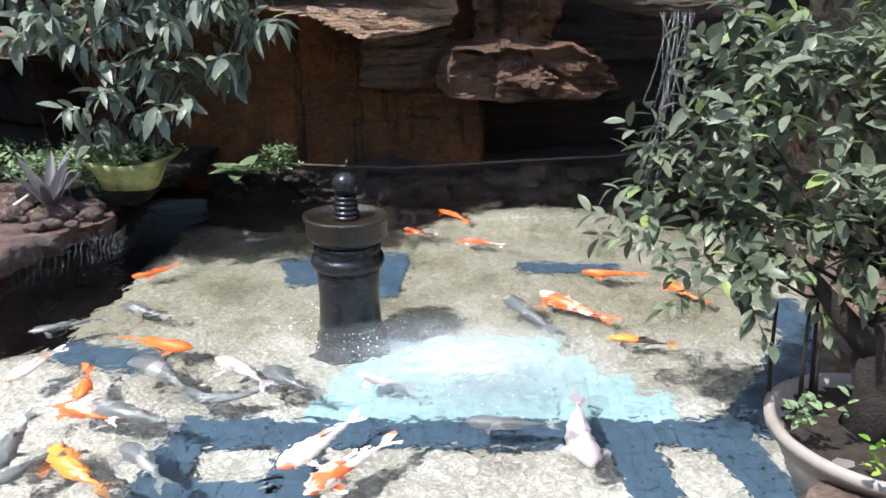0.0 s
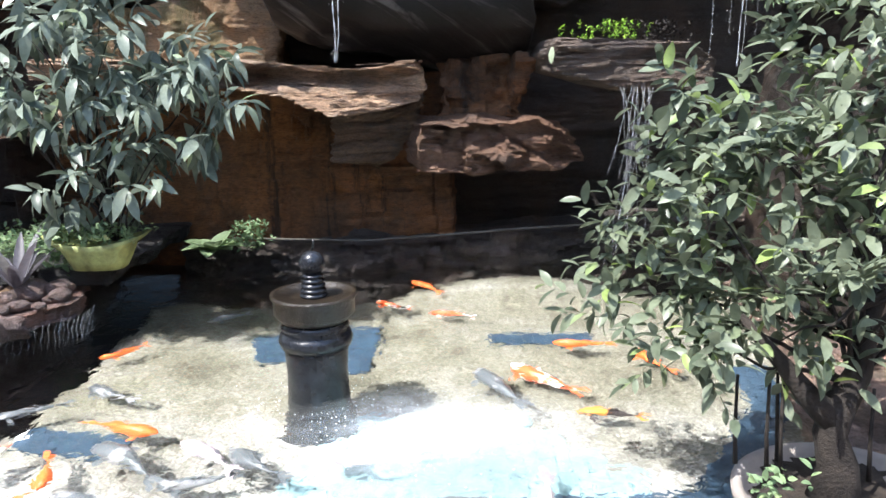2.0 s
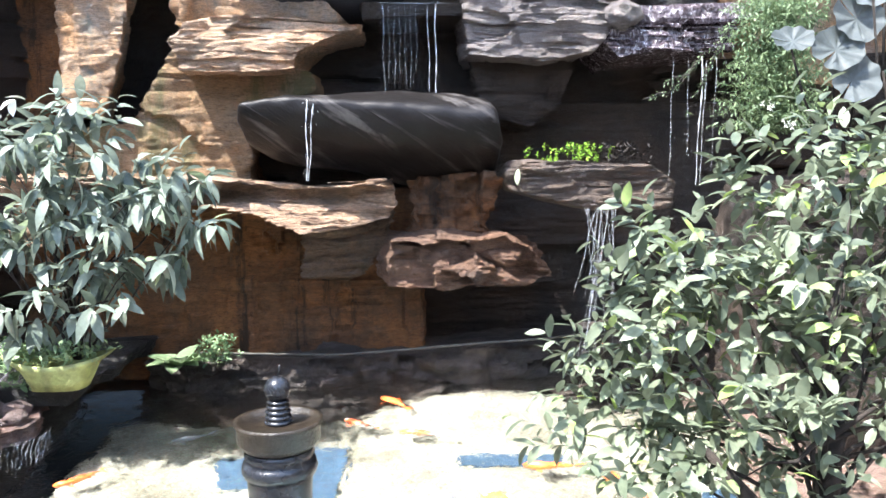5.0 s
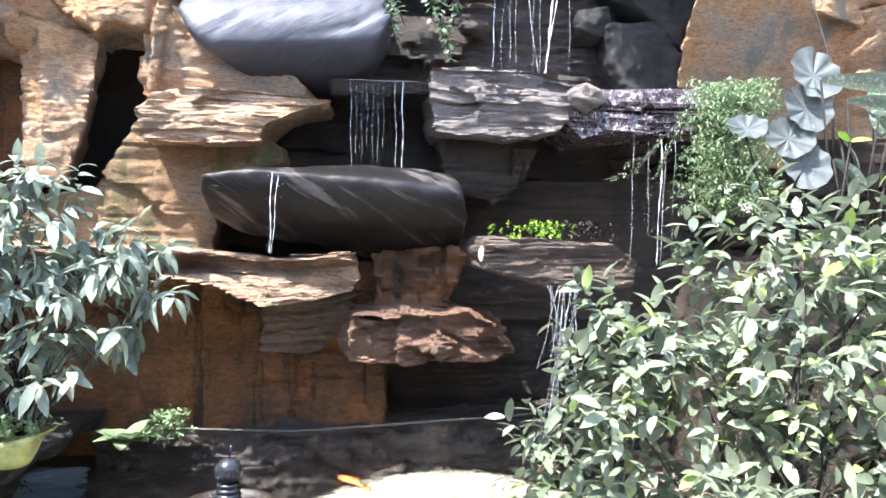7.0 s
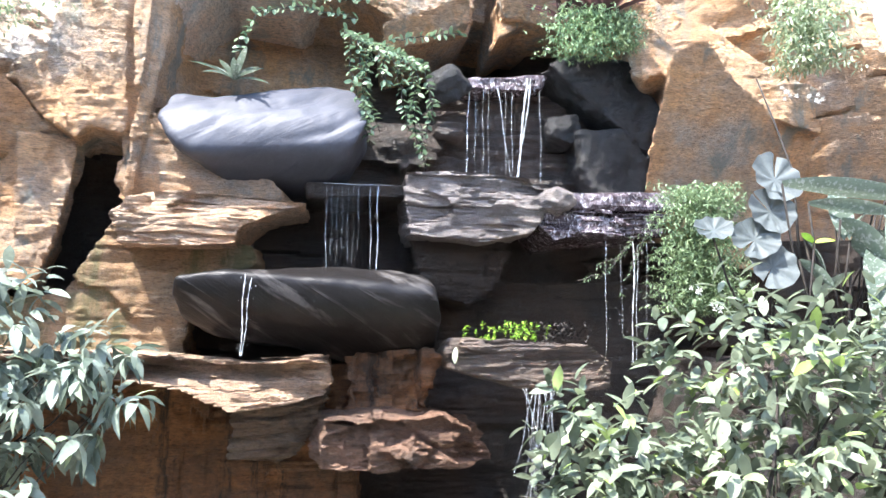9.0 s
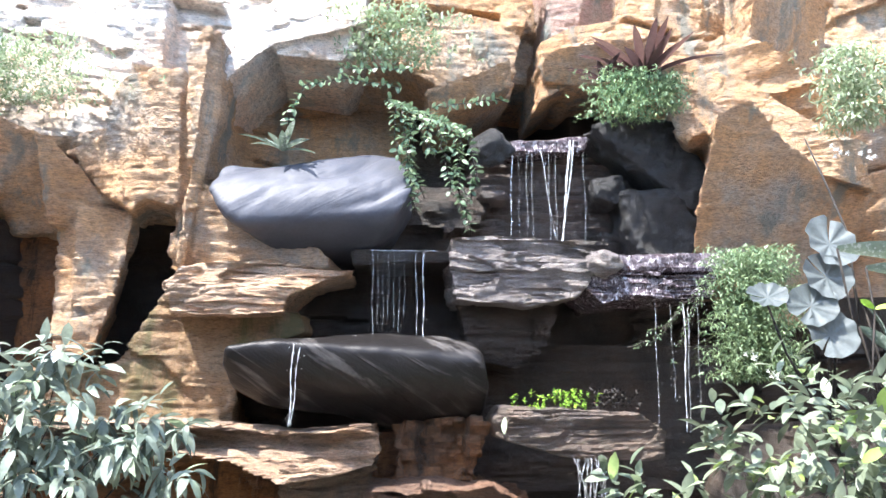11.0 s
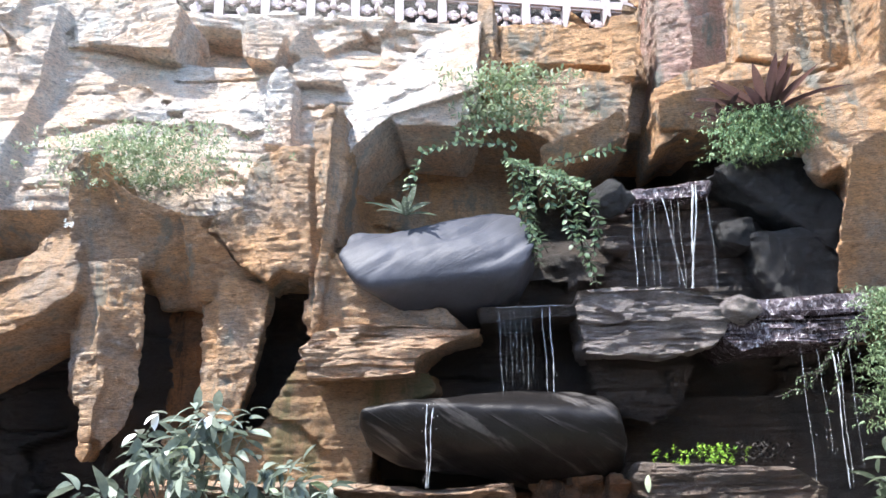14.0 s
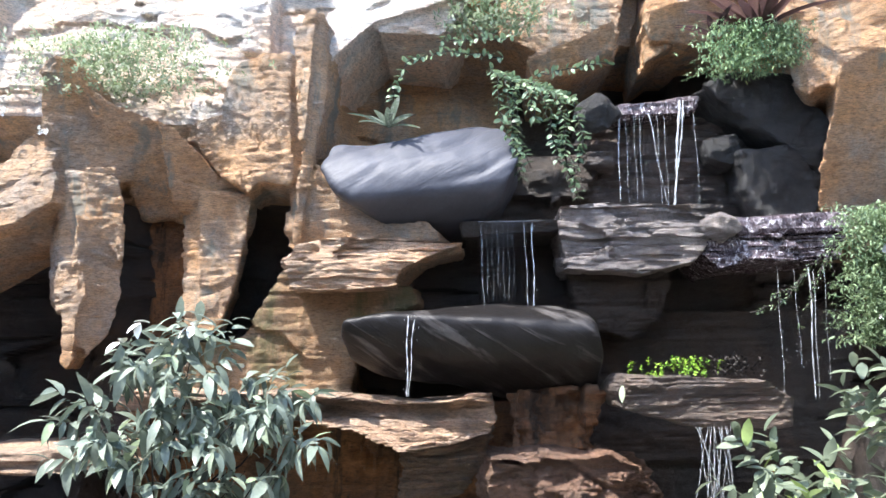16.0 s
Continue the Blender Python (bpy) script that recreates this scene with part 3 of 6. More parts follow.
# terrace under the camera, earth bank at the right, unseen walls closing the garden
bm = bmesh.new()
box(bm, -4.5, 1.0, -6.0, 1.3, -1.2, 0.06)
setting("terrace", bm, M_PAVING, "grey stone terrace at the pond's near edge", "terrace")
bm = bmesh.new()
vs = [bm.verts.new((x, y, -0.9)) for x, y in [(0.95, 0.5), (1.0, 1.75), (1.35, 2.2), (1.62, 2.9), (1.85, 3.6), (2.0, 5.4), (5.5, 5.4), (5.5, 0.5)]]
ex = bmesh.ops.extrude_face_region(bm, geom=[bm.faces.new(vs)])
bmesh.ops.translate(bm, verts=[g for g in ex["geom"] if isinstance(g, bmesh.types.BMVert)], vec=(0, 0, 0.9))
bmesh.ops.recalc_face_normals(bm, faces=bm.faces)
bm = remeshed(bm, 0.06, 3)
weather(bm, 0.02, 0.1, 40, 0.1)
setting("earth_bank", bm, rock_material("earth", (0.3, 0.2, 0.16), (0.25, 0.18, 0.15), (0.18, 0.14, 0.12), (0.1, 0.09, 0.06), 0.9, 0.5), "brown earth and stone bank beside the pond", "ground", True)
# Walls added out of view to cut sky light and bounce sun back.
bm = bmesh.new()
box(bm, -7.0, -6.7, -6.3, 6.0, -1.2, 6.0)
setting("wall_west", bm, M_SHADEWALL, "unseen plain wall added to cut and bounce light", "wall")
bm = bmesh.new()
box(bm, 5.4, 5.7, -6.3, 6.0, -1.2, 6.0)
setting("wall_east", bm, M_SHADEWALL, "unseen plain wall added to cut and bounce light", "wall")
bm = bmesh.new()
box(bm, -6.7, 5.4, -6.3, -6.0, -1.2, 5.0)
setting("wall_south", bm, M_SHADEWALL, "unseen plain wall added to cut and bounce light", "wall")


def step(a, b, v):
    return min(1.0, max(0.0, (v - a) / (b - a)))


def cliff_y(x, z):
    up = 5.5 + 0.237 * (x + 3.68) - 0.36 * max(0.0, 5.3 - z)
    low = 5.6 + 0.05 * x
    low += (5.35 - low) * step(-1.2, -1.6, x)
    low += 0.4 * step(-1.2, -1.35, x) * step(-2.6, -2.4, x) * step(2.8, 2.6, z) * step(1.4, 1.7, z)
    low += step(-2.85, -3.05, x) * step(2.75, 2.4, z) * 1.3
    y = low + (up - low) * step(2.9, 3.3, z)
    y += 0.35 * step(-2.66, -2.58, x) * step(-1.96, -2.06, x) * step(4.84, 4.9, z) * step(5.3, 5.22, z)
    y -= 0.18 * step(-3.48, -3.52, x) * step(3.0, 3.2, z)
    y += 0.7 * step(-1.2, -1.05, x) * step(1.7, 1.55, x) * step(3.1, 3.3, z) * step(4.25, 4.1, z)
    if x > 2.3:
        f = 5.75 - 0.4 * (x - 2.35) + 0.4 * max(0.0, 3.85 - z)
        y += (f - y) * step(2.3, 2.42, x) * step(4.75 - 0.55 * (x - 2.35), 4.65 - 0.55 * (x - 2.35), z)
    y -= 0.25 * max(0.0, x - 2.7) * step(4.0, 4.2, z)
    return y


bm = bmesh.new()
NX, NZ = 520, 290
grid = []
for j in range(NZ + 1):
    row = []
    for i in range(NX + 1):
        x, z = -6.5 + 12.0 * i / NX, -0.4 + (5.85 + 0.9 * step(1.4, 1.7, -6.5 + 12.0 * i / NX)) * j / NZ
        p = Vector((x, 0, z))
        w = noise.noise((x * 1.1, z * 1.1, 4)) * 0.06
        y = cliff_y(x, z)
        y += 0.12 * facet(p, (1.3, 1, 0.8), 2) + 0.02 * facet(p, (0.45, 1, 0.2), 5)
        lay = (z + w * 2.5 + 0.02 * math.sin(x * 7)) / 0.23
        if lay - math.floor(lay) < 0.1 and noise.noise((x * 1.1, math.floor(lay) * 3.7, 1)) > 0.22:
            y += 0.07
        y += 0.012 * layered(z + w, 0.17, 3)
        y += 0.025 * noise.fractal((x * 2.4, z * 2.4, 0), 0.7, 2, 6)
        y += 0.016 * float(laminae(x, 0.0, z, 0.06, 3.0, 0.25)) + 0.012 * float(laminae(x, 0.0, z, 0.27, 5.0, 1.1))
        row.append(bm.verts.new((x, y, z)))
    grid.append(row)
for j in range(NZ):
    for i in range(NX):
        f = bm.faces.new((grid[j][i], grid[j][i + 1], grid[j + 1][i + 1], grid[j + 1][i]))
        c = f.calc_center_median()
        # Pale faces hold painted sun; the dark rest holds painted cave and slot shade.
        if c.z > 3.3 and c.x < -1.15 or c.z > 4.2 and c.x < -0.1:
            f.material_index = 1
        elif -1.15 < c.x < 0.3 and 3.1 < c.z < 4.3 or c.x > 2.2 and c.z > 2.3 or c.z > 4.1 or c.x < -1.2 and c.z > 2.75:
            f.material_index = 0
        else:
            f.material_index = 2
ob = new("cliff", mesh_of(bm, "cliff", None, "crisp"))
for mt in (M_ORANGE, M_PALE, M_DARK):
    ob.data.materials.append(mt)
md = ob.modifiers.new("thick", 'SOLIDIFY')
md.thickness, md.offset = 0.25, -1
tagged(ob, "tall layered artificial rock cliff, orange and grey", "cliff", "", "structure")

# pierced block wall on top of the cliff
BLOCK = 0.42


def block_mesh():
    bm = bmesh.new()
    s, t, d = BLOCK / 2, 0.04, 0.09
    box(bm, -s, s, 0, d, -s, -s + t)
    box(bm, -s, s, 0, d, s - t, s)
    box(bm, -s, -s + t, 0, d, -s + t, s - t)
    box(bm, s - t, s, 0, d, -s + t, s - t)
    box(bm, -s + 0.055, s - 0.055, 0.02, 0.05, -s + 0.05, -s + 0.062)
    box(bm, -s + 0.055, s - 0.055, 0.02, 0.05, s - 0.062, s - 0.05)
    bmesh.ops.create_icosphere(bm, subdivisions=2, radius=0.034, matrix=Matrix.Translation((0, 0.0, 0)))
    for k in range(4):
        turn = Matrix.Rotation(-k * math.tau / 4, 4, 'Y')
        for at, wide, off in ((0.06, 0.04, 0.0), (0.1, 0.055, 0.0), (0.14, 0.036, 0.0), (0.095, 0.03, 0.035), (0.095, 0.03, -0.035), (0.13, 0.024, 0.024), (0.13, 0.024, -0.024)):
            m = turn @ Matrix.Translation((at, 0.03, off)) @ Matrix.Diagonal((0.034, 0.02, wide * 0.7, 1))
            bmesh.ops.create_icosphere(bm, subdivisions=1, radius=1.0, matrix=m)
    return mesh_of(bm, "block", M_BLOCK, False)


wall_at = pose(-3.68, 5.62, 5.47, 0, 0, math.degrees(math.atan2(1.25, 5.28)))
bw = thing("pierced_block_wall", wall_at, "pale pink concrete blocks pierced with flower shapes", "wall", "", "structure")
bmsh = block_mesh()
for i in range(-3, 15):
    for j in range(3):
        ob = new("block", bmsh)
        ob.parent = bw
        ob.matrix_local = Matrix.Translation((BLOCK * (i + 0.5), 0, BLOCK * (j + 0.5)))
# Dark sheet added so the block openings look shaded.
bm = bmesh.new()
box(bm, -3.0, 8.0, 0.3, 0.45, -0.6, 1.6)
part("backing", bm, M_KERB, bw)


# ---- rocks round the waterfall ----
rock("rock_lip", [(-0.12, 2.5), (0.56, 2.5), (0.56, 2.42), (-0.12, 2.4)], 4.98, 5.6, M_DARK, "dark wet lip over the curtain of water", strata=0.01)
bedded("rock_slab", [(0.52, 2.56), (0.82, 2.59), (1.1, 2.57), (1.5, 2.54), (1.59, 2.51), (1.53, 2.4), (1.39, 2.19), (1.27, 2.15), (1.05, 2.1), (0.86, 2.13), (0.57, 2.15), (0.54, 2.32)],
       4.88, 5.6, M_WET, "grey-brown bedded rock slab wet with falling water", lean=-0.06)
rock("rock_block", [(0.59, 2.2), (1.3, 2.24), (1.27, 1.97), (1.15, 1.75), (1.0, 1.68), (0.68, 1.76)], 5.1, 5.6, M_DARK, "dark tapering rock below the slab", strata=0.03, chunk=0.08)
rock("rock_ledge", [(1.5, 2.46), (2.38, 2.5), (2.42, 2.4), (2.33, 2.36), (1.58, 2.33)], 4.9, 5.6, M_FLOW, "ledge covered by a thin rippling sheet of water", strata=0.02)
bedded("rock_ledge", [(1.45, 2.34), (2.36, 2.34), (2.31, 2.18), (1.74, 2.16), (1.55, 2.11), (1.44, 2.22)], 4.86, 5.6, M_FLOW, "wet bedded ledge with purple sheen and sparkle painted on", thin=0.02, thick=0.045)
rock("rock_lip", [(1.02, 3.43), (1.59, 3.49), (1.66, 3.48), (1.62, 3.37), (1.04, 3.33)], 5.42, 6.0, M_FLOW, "narrow wet lip of the top waterfall", strata=0.02, rough=0.02)
rock("rock_wall", [(0.75, 3.36), (1.8, 3.4), (2.3, 2.9), (2.3, 2.45), (0.6, 2.45), (0.7, 2.8)], 5.6, 6.1, M_KERB, "dark bedded rock wall behind the top waterfall", strata=0.05, bed=0.04, category="rock wall")
rock("rock_ledge", [(0.8, 3.08), (1.0, 3.08), (1.0, 2.96), (0.82, 2.97)], 5.4, 5.9, M_KERB, "short dark bedded ledge beside the top fall", strata=0.03, bed=0.04)
bedded("rock_shelf", [(-1.21, 2.35), (-0.9, 2.38), (-0.57, 2.4), (-0.24, 2.36), (-0.09, 2.35), (-0.11, 2.31), (-0.28, 2.27), (-0.49, 2.17), (-0.53, 2.06), (-0.89, 2.02), (-1.25, 2.04), (-1.29, 2.24)],
       4.78, 5.6, M_SHELF, "pale orange bedded rock shelf below the grey stone", thin=0.025, thick=0.06, lean=0.12)
rock("rock_wall", [(-2.3, 1.7), (-1.66, 1.74), (-1.45, 2.05), (-1.25, 2.35), (-1.2, 3.0), (-0.95, 3.0), (-1.2, 2.1), (-0.45, 2.08), (-0.4, 1.95), (-0.82, 1.8), (-0.85, 1.3), (-2.3, 1.2)], 5.05, 5.7, M_MOSSY, "mossy ochre bedded rock wall", strata=0.01, bed=0.05, category="rock wall", chunk=0.03, lam=(0.013, 0.035, 0.3))
bedded("rock_ledge", [(-1.05, 1.38), (-0.74, 1.35), (-0.45, 1.33), (-0.22, 1.34), (0.07, 1.36), (0.1, 1.2), (0.06, 1.12), (-0.2, 1.08), (-0.47, 1.06), (-0.73, 1.16), (-0.96, 1.2), (-1.2, 1.24), (-2.3, 1.28), (-2.3, 1.42)],
       4.34, 5.2, M_LEDGE, "jutting brown bedded rock ledge", lam=(0.015, 0.022, 0.4), thin=0.022, thick=0.045, jut=0.016, chunk=0.03, lean=0.08, push=[0.1, 0.05, 0.0, 0.12, 0.32, 0.32, 0.3, 0.16, 0.0, 0.05, 0.08, 0.14, 0.3, 0.3])
# Darker than the ledge rock: the shade under it is put into the colour.
bedded("rock_wedge", [(-0.47, 1.13), (-0.2, 1.14), (0.08, 1.17), (0.07, 1.1), (0.01, 0.94), (-0.12, 0.77), (-0.22, 0.72), (-0.48, 0.76)],
       4.62, 5.2, rock_material("shaded_brown_rock", (0.24, 0.155, 0.095), (0.2, 0.14, 0.095), (0.14, 0.11, 0.08), (0.07, 0.055, 0.04), 0.65, 1.4, vein=0.9), "brown bedded wedge of rock under the ledge", thin=0.022, thick=0.045, jut=0.016, chunk=0.02, lam=(0.03, 0.024, 0.4), lean=-0.45, push=[0.0, 0.16, 0.32, 0.32, 0.28, 0.22, 0.14, 0.0])
rock("rock_ledge", [(0.02, 1.0), (0.2, 1.02), (0.37, 1.05), (0.6, 1.0), (0.76, 1.03), (0.95, 0.95), (1.06, 0.84), (1.1, 0.74), (0.92, 0.7), (0.38, 0.67), (0.02, 0.7)], 4.62, 5.2, M_RED, "low reddish-brown craggy rock ledge", voxel=0.016, strata=0.0, rough=0.02, lean=-0.3, chunk=0.11, cell=(0.26, 0.26, 0.2), lam=(0.02, 0.035, 0.16))
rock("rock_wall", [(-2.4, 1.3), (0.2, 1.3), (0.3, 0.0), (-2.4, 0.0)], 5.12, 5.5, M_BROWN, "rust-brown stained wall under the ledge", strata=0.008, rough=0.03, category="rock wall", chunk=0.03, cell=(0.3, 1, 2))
rock("rock_wall", [(0.2, 1.9), (2.6, 1.9), (2.6, 0.0), (0.2, 0.0)], 5.5, 5.7, M_DARK, "wet cave wall with cave shade worked into its dark colour", strata=0.03, category="rock wall")
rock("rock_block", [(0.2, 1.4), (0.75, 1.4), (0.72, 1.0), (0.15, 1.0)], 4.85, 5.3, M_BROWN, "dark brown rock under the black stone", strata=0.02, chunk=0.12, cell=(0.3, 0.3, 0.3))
bedded("rock_basin", [(0.76, 1.4), (0.81, 1.47), (1.19, 1.46), (1.55, 1.43), (1.68, 1.33), (1.66, 1.18), (1.39, 1.16), (1.06, 1.21), (0.8, 1.28)], 4.2, 4.9, rock_material("brown_trough_rock", (0.2, 0.145, 0.11), (0.15, 0.12, 0.1), (0.12, 0.1, 0.095), (0.06, 0.06, 0.04), 0.55, 0.9, 0.45, vein=0.3), "rough brown stone trough overflowing with water", "basin", 0.03, 0.06, 0.01, lean=-0.2, chunk=0.025)
rock("rock_kerb", [(-1.6, 0.2), (-0.9, 0.21), (0.0, 0.2), (0.7, 0.25), (1.3, 0.28), (2.4, 0.34), (2.4, -0.9), (-1.6, -0.9)], 4.88, 5.4, M_KERB, "dark wet kerb of rocks at the pond's far edge", category="kerb", strata=0.02, rough=0.05, bed=0.1, chunk=0.09, cell=(0.3, 0.3, 0.22))


def hull(name, outline, y0, y1, mat, label, soften, ridges, seed, belly, top, low, tilt=0.1):
    """A water-worn stone: a softened solid that bulges at its belly, with shallow diagonal folds above it."""
    bm = remeshed(prism(outline, y0, y1), 0.026, soften)
    zt, zl = max(z for _, z in outline), min(z for _, z in outline)
    for v in bm.verts:
        k = belly + tilt * v.co.x
        q = (v.co.z - k) / (zt - k) if v.co.z > k else (v.co.z - k) / (zl - k)
        f = 1 - (top if v.co.z > k else low) * min(1.3, abs(q)) ** 2.0
        v.co.y = y1 + (v.co.y - y1) * f
    bm.normal_update()
    for v in bm.verts:
        p = v.co
        s = p.x * 0.55 - p.z * 1.0 - p.y * 0.4 + 0.2 * noise.noise(p * 1.5 + Vector((seed, 0, 0)))
        r = (1 - abs(math.sin(s * 8.0))) ** 2.5 + 0.4 * (1 - abs(math.sin(s * 23.0 + 1))) ** 3
        amp = min(1.0, max(0.0, 0.45 + 1.2 * noise.noise(p * 1.8 + Vector((seed * 2, 1, 0))))) * step(belly - 0.08, belly + 0.06, p.z)
        v.co = p - v.normal * (ridges * r * amp) + v.normal * 0.02 * noise.fractal(p * 2.2, 0.8, 2.0, 4)
    ob = new(name, mesh_of(bm, name, mat))
    return tagged(ob, label, "boulder")


hull("grey_stone", [(-1.04, 2.92), (-1.0, 3.06), (-0.7, 3.1), (-0.4, 3.12), (-0.07, 3.22), (0.17, 3.2), (0.28, 3.05), (0.3, 2.85), (0.15, 2.6), (-0.06, 2.46), (-0.37, 2.41), (-0.62, 2.47), (-0.94, 2.69), (-1.04, 2.83)],
     4.72, 5.6, M_GREY, "large smooth grey stone lying on the shelf", 8, 0.036, 2, 2.72, 0.5, 0.75)
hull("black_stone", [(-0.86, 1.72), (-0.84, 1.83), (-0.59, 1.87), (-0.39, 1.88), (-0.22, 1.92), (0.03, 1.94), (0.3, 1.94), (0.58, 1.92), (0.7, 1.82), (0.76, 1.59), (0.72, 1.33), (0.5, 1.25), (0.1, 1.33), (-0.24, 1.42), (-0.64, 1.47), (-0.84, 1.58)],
     4.52, 5.4, M_BLACK, "long black wet stone with sheen painted on as white streaks", 10, 0.025, 5, 1.8, 0.6, 0.85, -0.1)
stone("boulder", (0.88, 5.4, 3.36), (0.15, 0.14, 0.13), M_BOULDER, "rounded dark wet boulder beside the top waterfall", 4, 0.3)
stone("boulder", (1.56, 4.86, 2.4), (0.11, 0.1, 0.09), M_WET, "small grey stone on the wet ledge", 5, 0.35)
rock("boulder", [(1.59, 3.51), (1.9, 3.6), (2.25, 3.56), (2.5, 3.19), (2.4, 2.81), (2.16, 3.04), (1.77, 3.36)], 5.2, 5.9, M_BOULDER, "large dark wedged boulder under the bromeliad", "boulder", strata=0.0, rough=0.06, soften=6)
rock("boulder", [(1.62, 3.12), (1.85, 3.16), (1.98, 3.0), (1.8, 2.92), (1.64, 2.98)], 5.3, 5.8, M_BOULDER, "dark wet pointed boulder", "boulder", strata=0.0, rough=0.06, soften=5)
rock("boulder", [(1.86, 3.02), (2.2, 3.05), (2.38, 2.8), (2.36, 2.5), (2.0, 2.5), (1.85, 2.75)], 5.25, 5.9, M_BOULDER, "dark rounded boulder beside the wet wall", "boulder", strata=0.0, rough=0.06, soften=6)

rock("rock_block", [(-1.32, 2.34), (-0.2, 2.36), (-0.42, 2.58), (-0.9, 2.72), (-1.18, 2.98), (-1.3, 2.98)], 4.97, 5.6, M_ORANGE, "pale pinkish rock under the grey stone", strata=0.0, rough=0.015, chunk=0.04, lam=(0.016, 0.05, 0.2))
# left columns
facets("rock_column", [
    ([(-2.97, 2.92), (-2.87, 2.91), (-2.79, 1.9), (-2.84, 1.97), (-2.91, 2.03)], 4.88, -1.1, -0.02, 5.5),
    ([(-2.83, 2.91), (-2.61, 2.88), (-2.59, 2.49), (-2.58, 2.04), (-2.62, 1.89), (-2.61, 1.59), (-2.65, 1.54), (-2.7, 1.58), (-2.73, 1.89), (-2.77, 1.97)], 4.79, 0, 0.12, 5.5),
    ([(-2.65, 2.56), (-2.56, 2.53), (-2.44, 2.26), (-2.45, 2.04), (-2.49, 1.78), (-2.61, 1.62), (-2.66, 1.89)], 4.87, 1.1, -0.1, 5.5),
    ([(-2.65, 2.9), (-2.48, 2.92), (-2.41, 2.65), (-2.4, 2.3), (-2.42, 2.25), (-2.53, 2.46), (-2.62, 2.52)], 4.84, 0.45, 0.04, 5.5),
    ([(-2.97, 2.87), (-2.98, 3.4), (-2.94, 3.63), (-2.84, 3.69), (-2.74, 3.65), (-2.57, 3.48), (-2.45, 3.28), (-2.43, 2.86), (-2.63, 2.82)], 4.86, 0.25, -0.3, 5.5),
], M_ORANGE, "orange and grey rock column ending in a broken point", skew=-0.35)
facets("rock_mass", [
    ([(-2.64, 3.51), (-2.51, 3.34), (-2.34, 3.28), (-2.14, 3.21), (-2.11, 2.61), (-2.25, 2.65), (-2.48, 2.63), (-2.53, 2.93)], 4.95, 0.1, -0.9, 5.8),
    ([(-2.12, 3.19), (-2.01, 3.14), (-1.78, 2.87), (-1.57, 2.72), (-1.63, 2.5), (-1.79, 2.53), (-1.95, 2.61), (-2.1, 2.63)], 4.98, 0.45, -0.6, 5.8),
], M_ORANGE, "brown rock mass overhanging between the columns", skew=-0.25)
facets("rock_rib", [
    ([(-2.09, 2.81), (-1.95, 2.8), (-1.9, 1.8), (-2.03, 1.82)], 5.02, -0.4, 0.06, 5.8),
    ([(-1.94, 2.79), (-1.56, 2.74), (-1.62, 2.29), (-1.67, 2.04), (-1.75, 1.76), (-1.88, 1.81)], 4.97, 0.2, 0.08, 5.8),
], M_ORANGE, "orange rock rib standing in the dark recess", skew=-0.25)
# Darker brown than the rib: recess shade is put into the colour.
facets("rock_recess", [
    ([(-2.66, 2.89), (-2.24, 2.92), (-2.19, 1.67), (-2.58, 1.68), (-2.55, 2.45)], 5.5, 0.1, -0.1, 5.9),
], M_BROWN, "rock at the back of the recess, its shade painted in brown")
facets("rock_column", [
    ([(-1.79, 3.28), (-1.73, 3.66), (-1.63, 3.72), (-1.47, 3.73), (-1.45, 2.81), (-1.55, 2.71), (-1.74, 2.85)], 4.93, -0.15, 0.1, 5.8),
    ([(-1.48, 3.72), (-1.29, 3.72), (-1.24, 2.75), (-1.45, 2.79)], 4.9, 0.1, 0.03, 5.8),
    ([(-1.32, 3.75), (-1.17, 3.63), (-1.2, 3.09), (-1.21, 2.76), (-1.32, 2.75)], 4.96, 0.55, 0, 5.8),
    ([(-2.13, 3.18), (-2.05, 3.31), (-1.8, 3.33), (-1.7, 3.07), (-1.56, 2.72), (-1.78, 2.86), (-2.02, 3.14)], 4.99, -0.45, 0.16, 5.8),
], M_ORANGE, "broad orange rock column with broken faces above a dark slot", skew=-0.15)
facets("rock_spire", [
    ([(-1.29, 3.84), (-1.22, 3.98), (-1.14, 4.07), (-1.1, 4.01), (-1.12, 3.8), (-1.14, 3.43), (-1.16, 3.07), (-1.22, 3.07), (-1.26, 3.6)], 4.9, -0.1, 0.08, 5.5),
    ([(-1.17, 3.96), (-1.09, 4.07), (-1.05, 4.04), (-1.04, 3.49), (-1.13, 2.92), (-1.2, 2.33), (-1.24, 2.37), (-1.2, 2.92), (-1.18, 3.37)], 4.95, 0.9, 0, 5.5),
], M_ORANGE, "tall pointed rock spire with a dark side")
facets("rock_spike", [
    ([(-1.78, 4.49), (-1.65, 4.63), (-1.55, 4.5), (-1.53, 3.88), (-1.76, 3.9)], 5.3, 0.1, 0.06, 5.9),
    ([(-1.58, 4.51), (-1.53, 4.4), (-1.5, 3.9), (-1.57, 3.91)], 5.36, 0.9, 0, 5.9),
], M_PALE, "pale narrow rock spike")
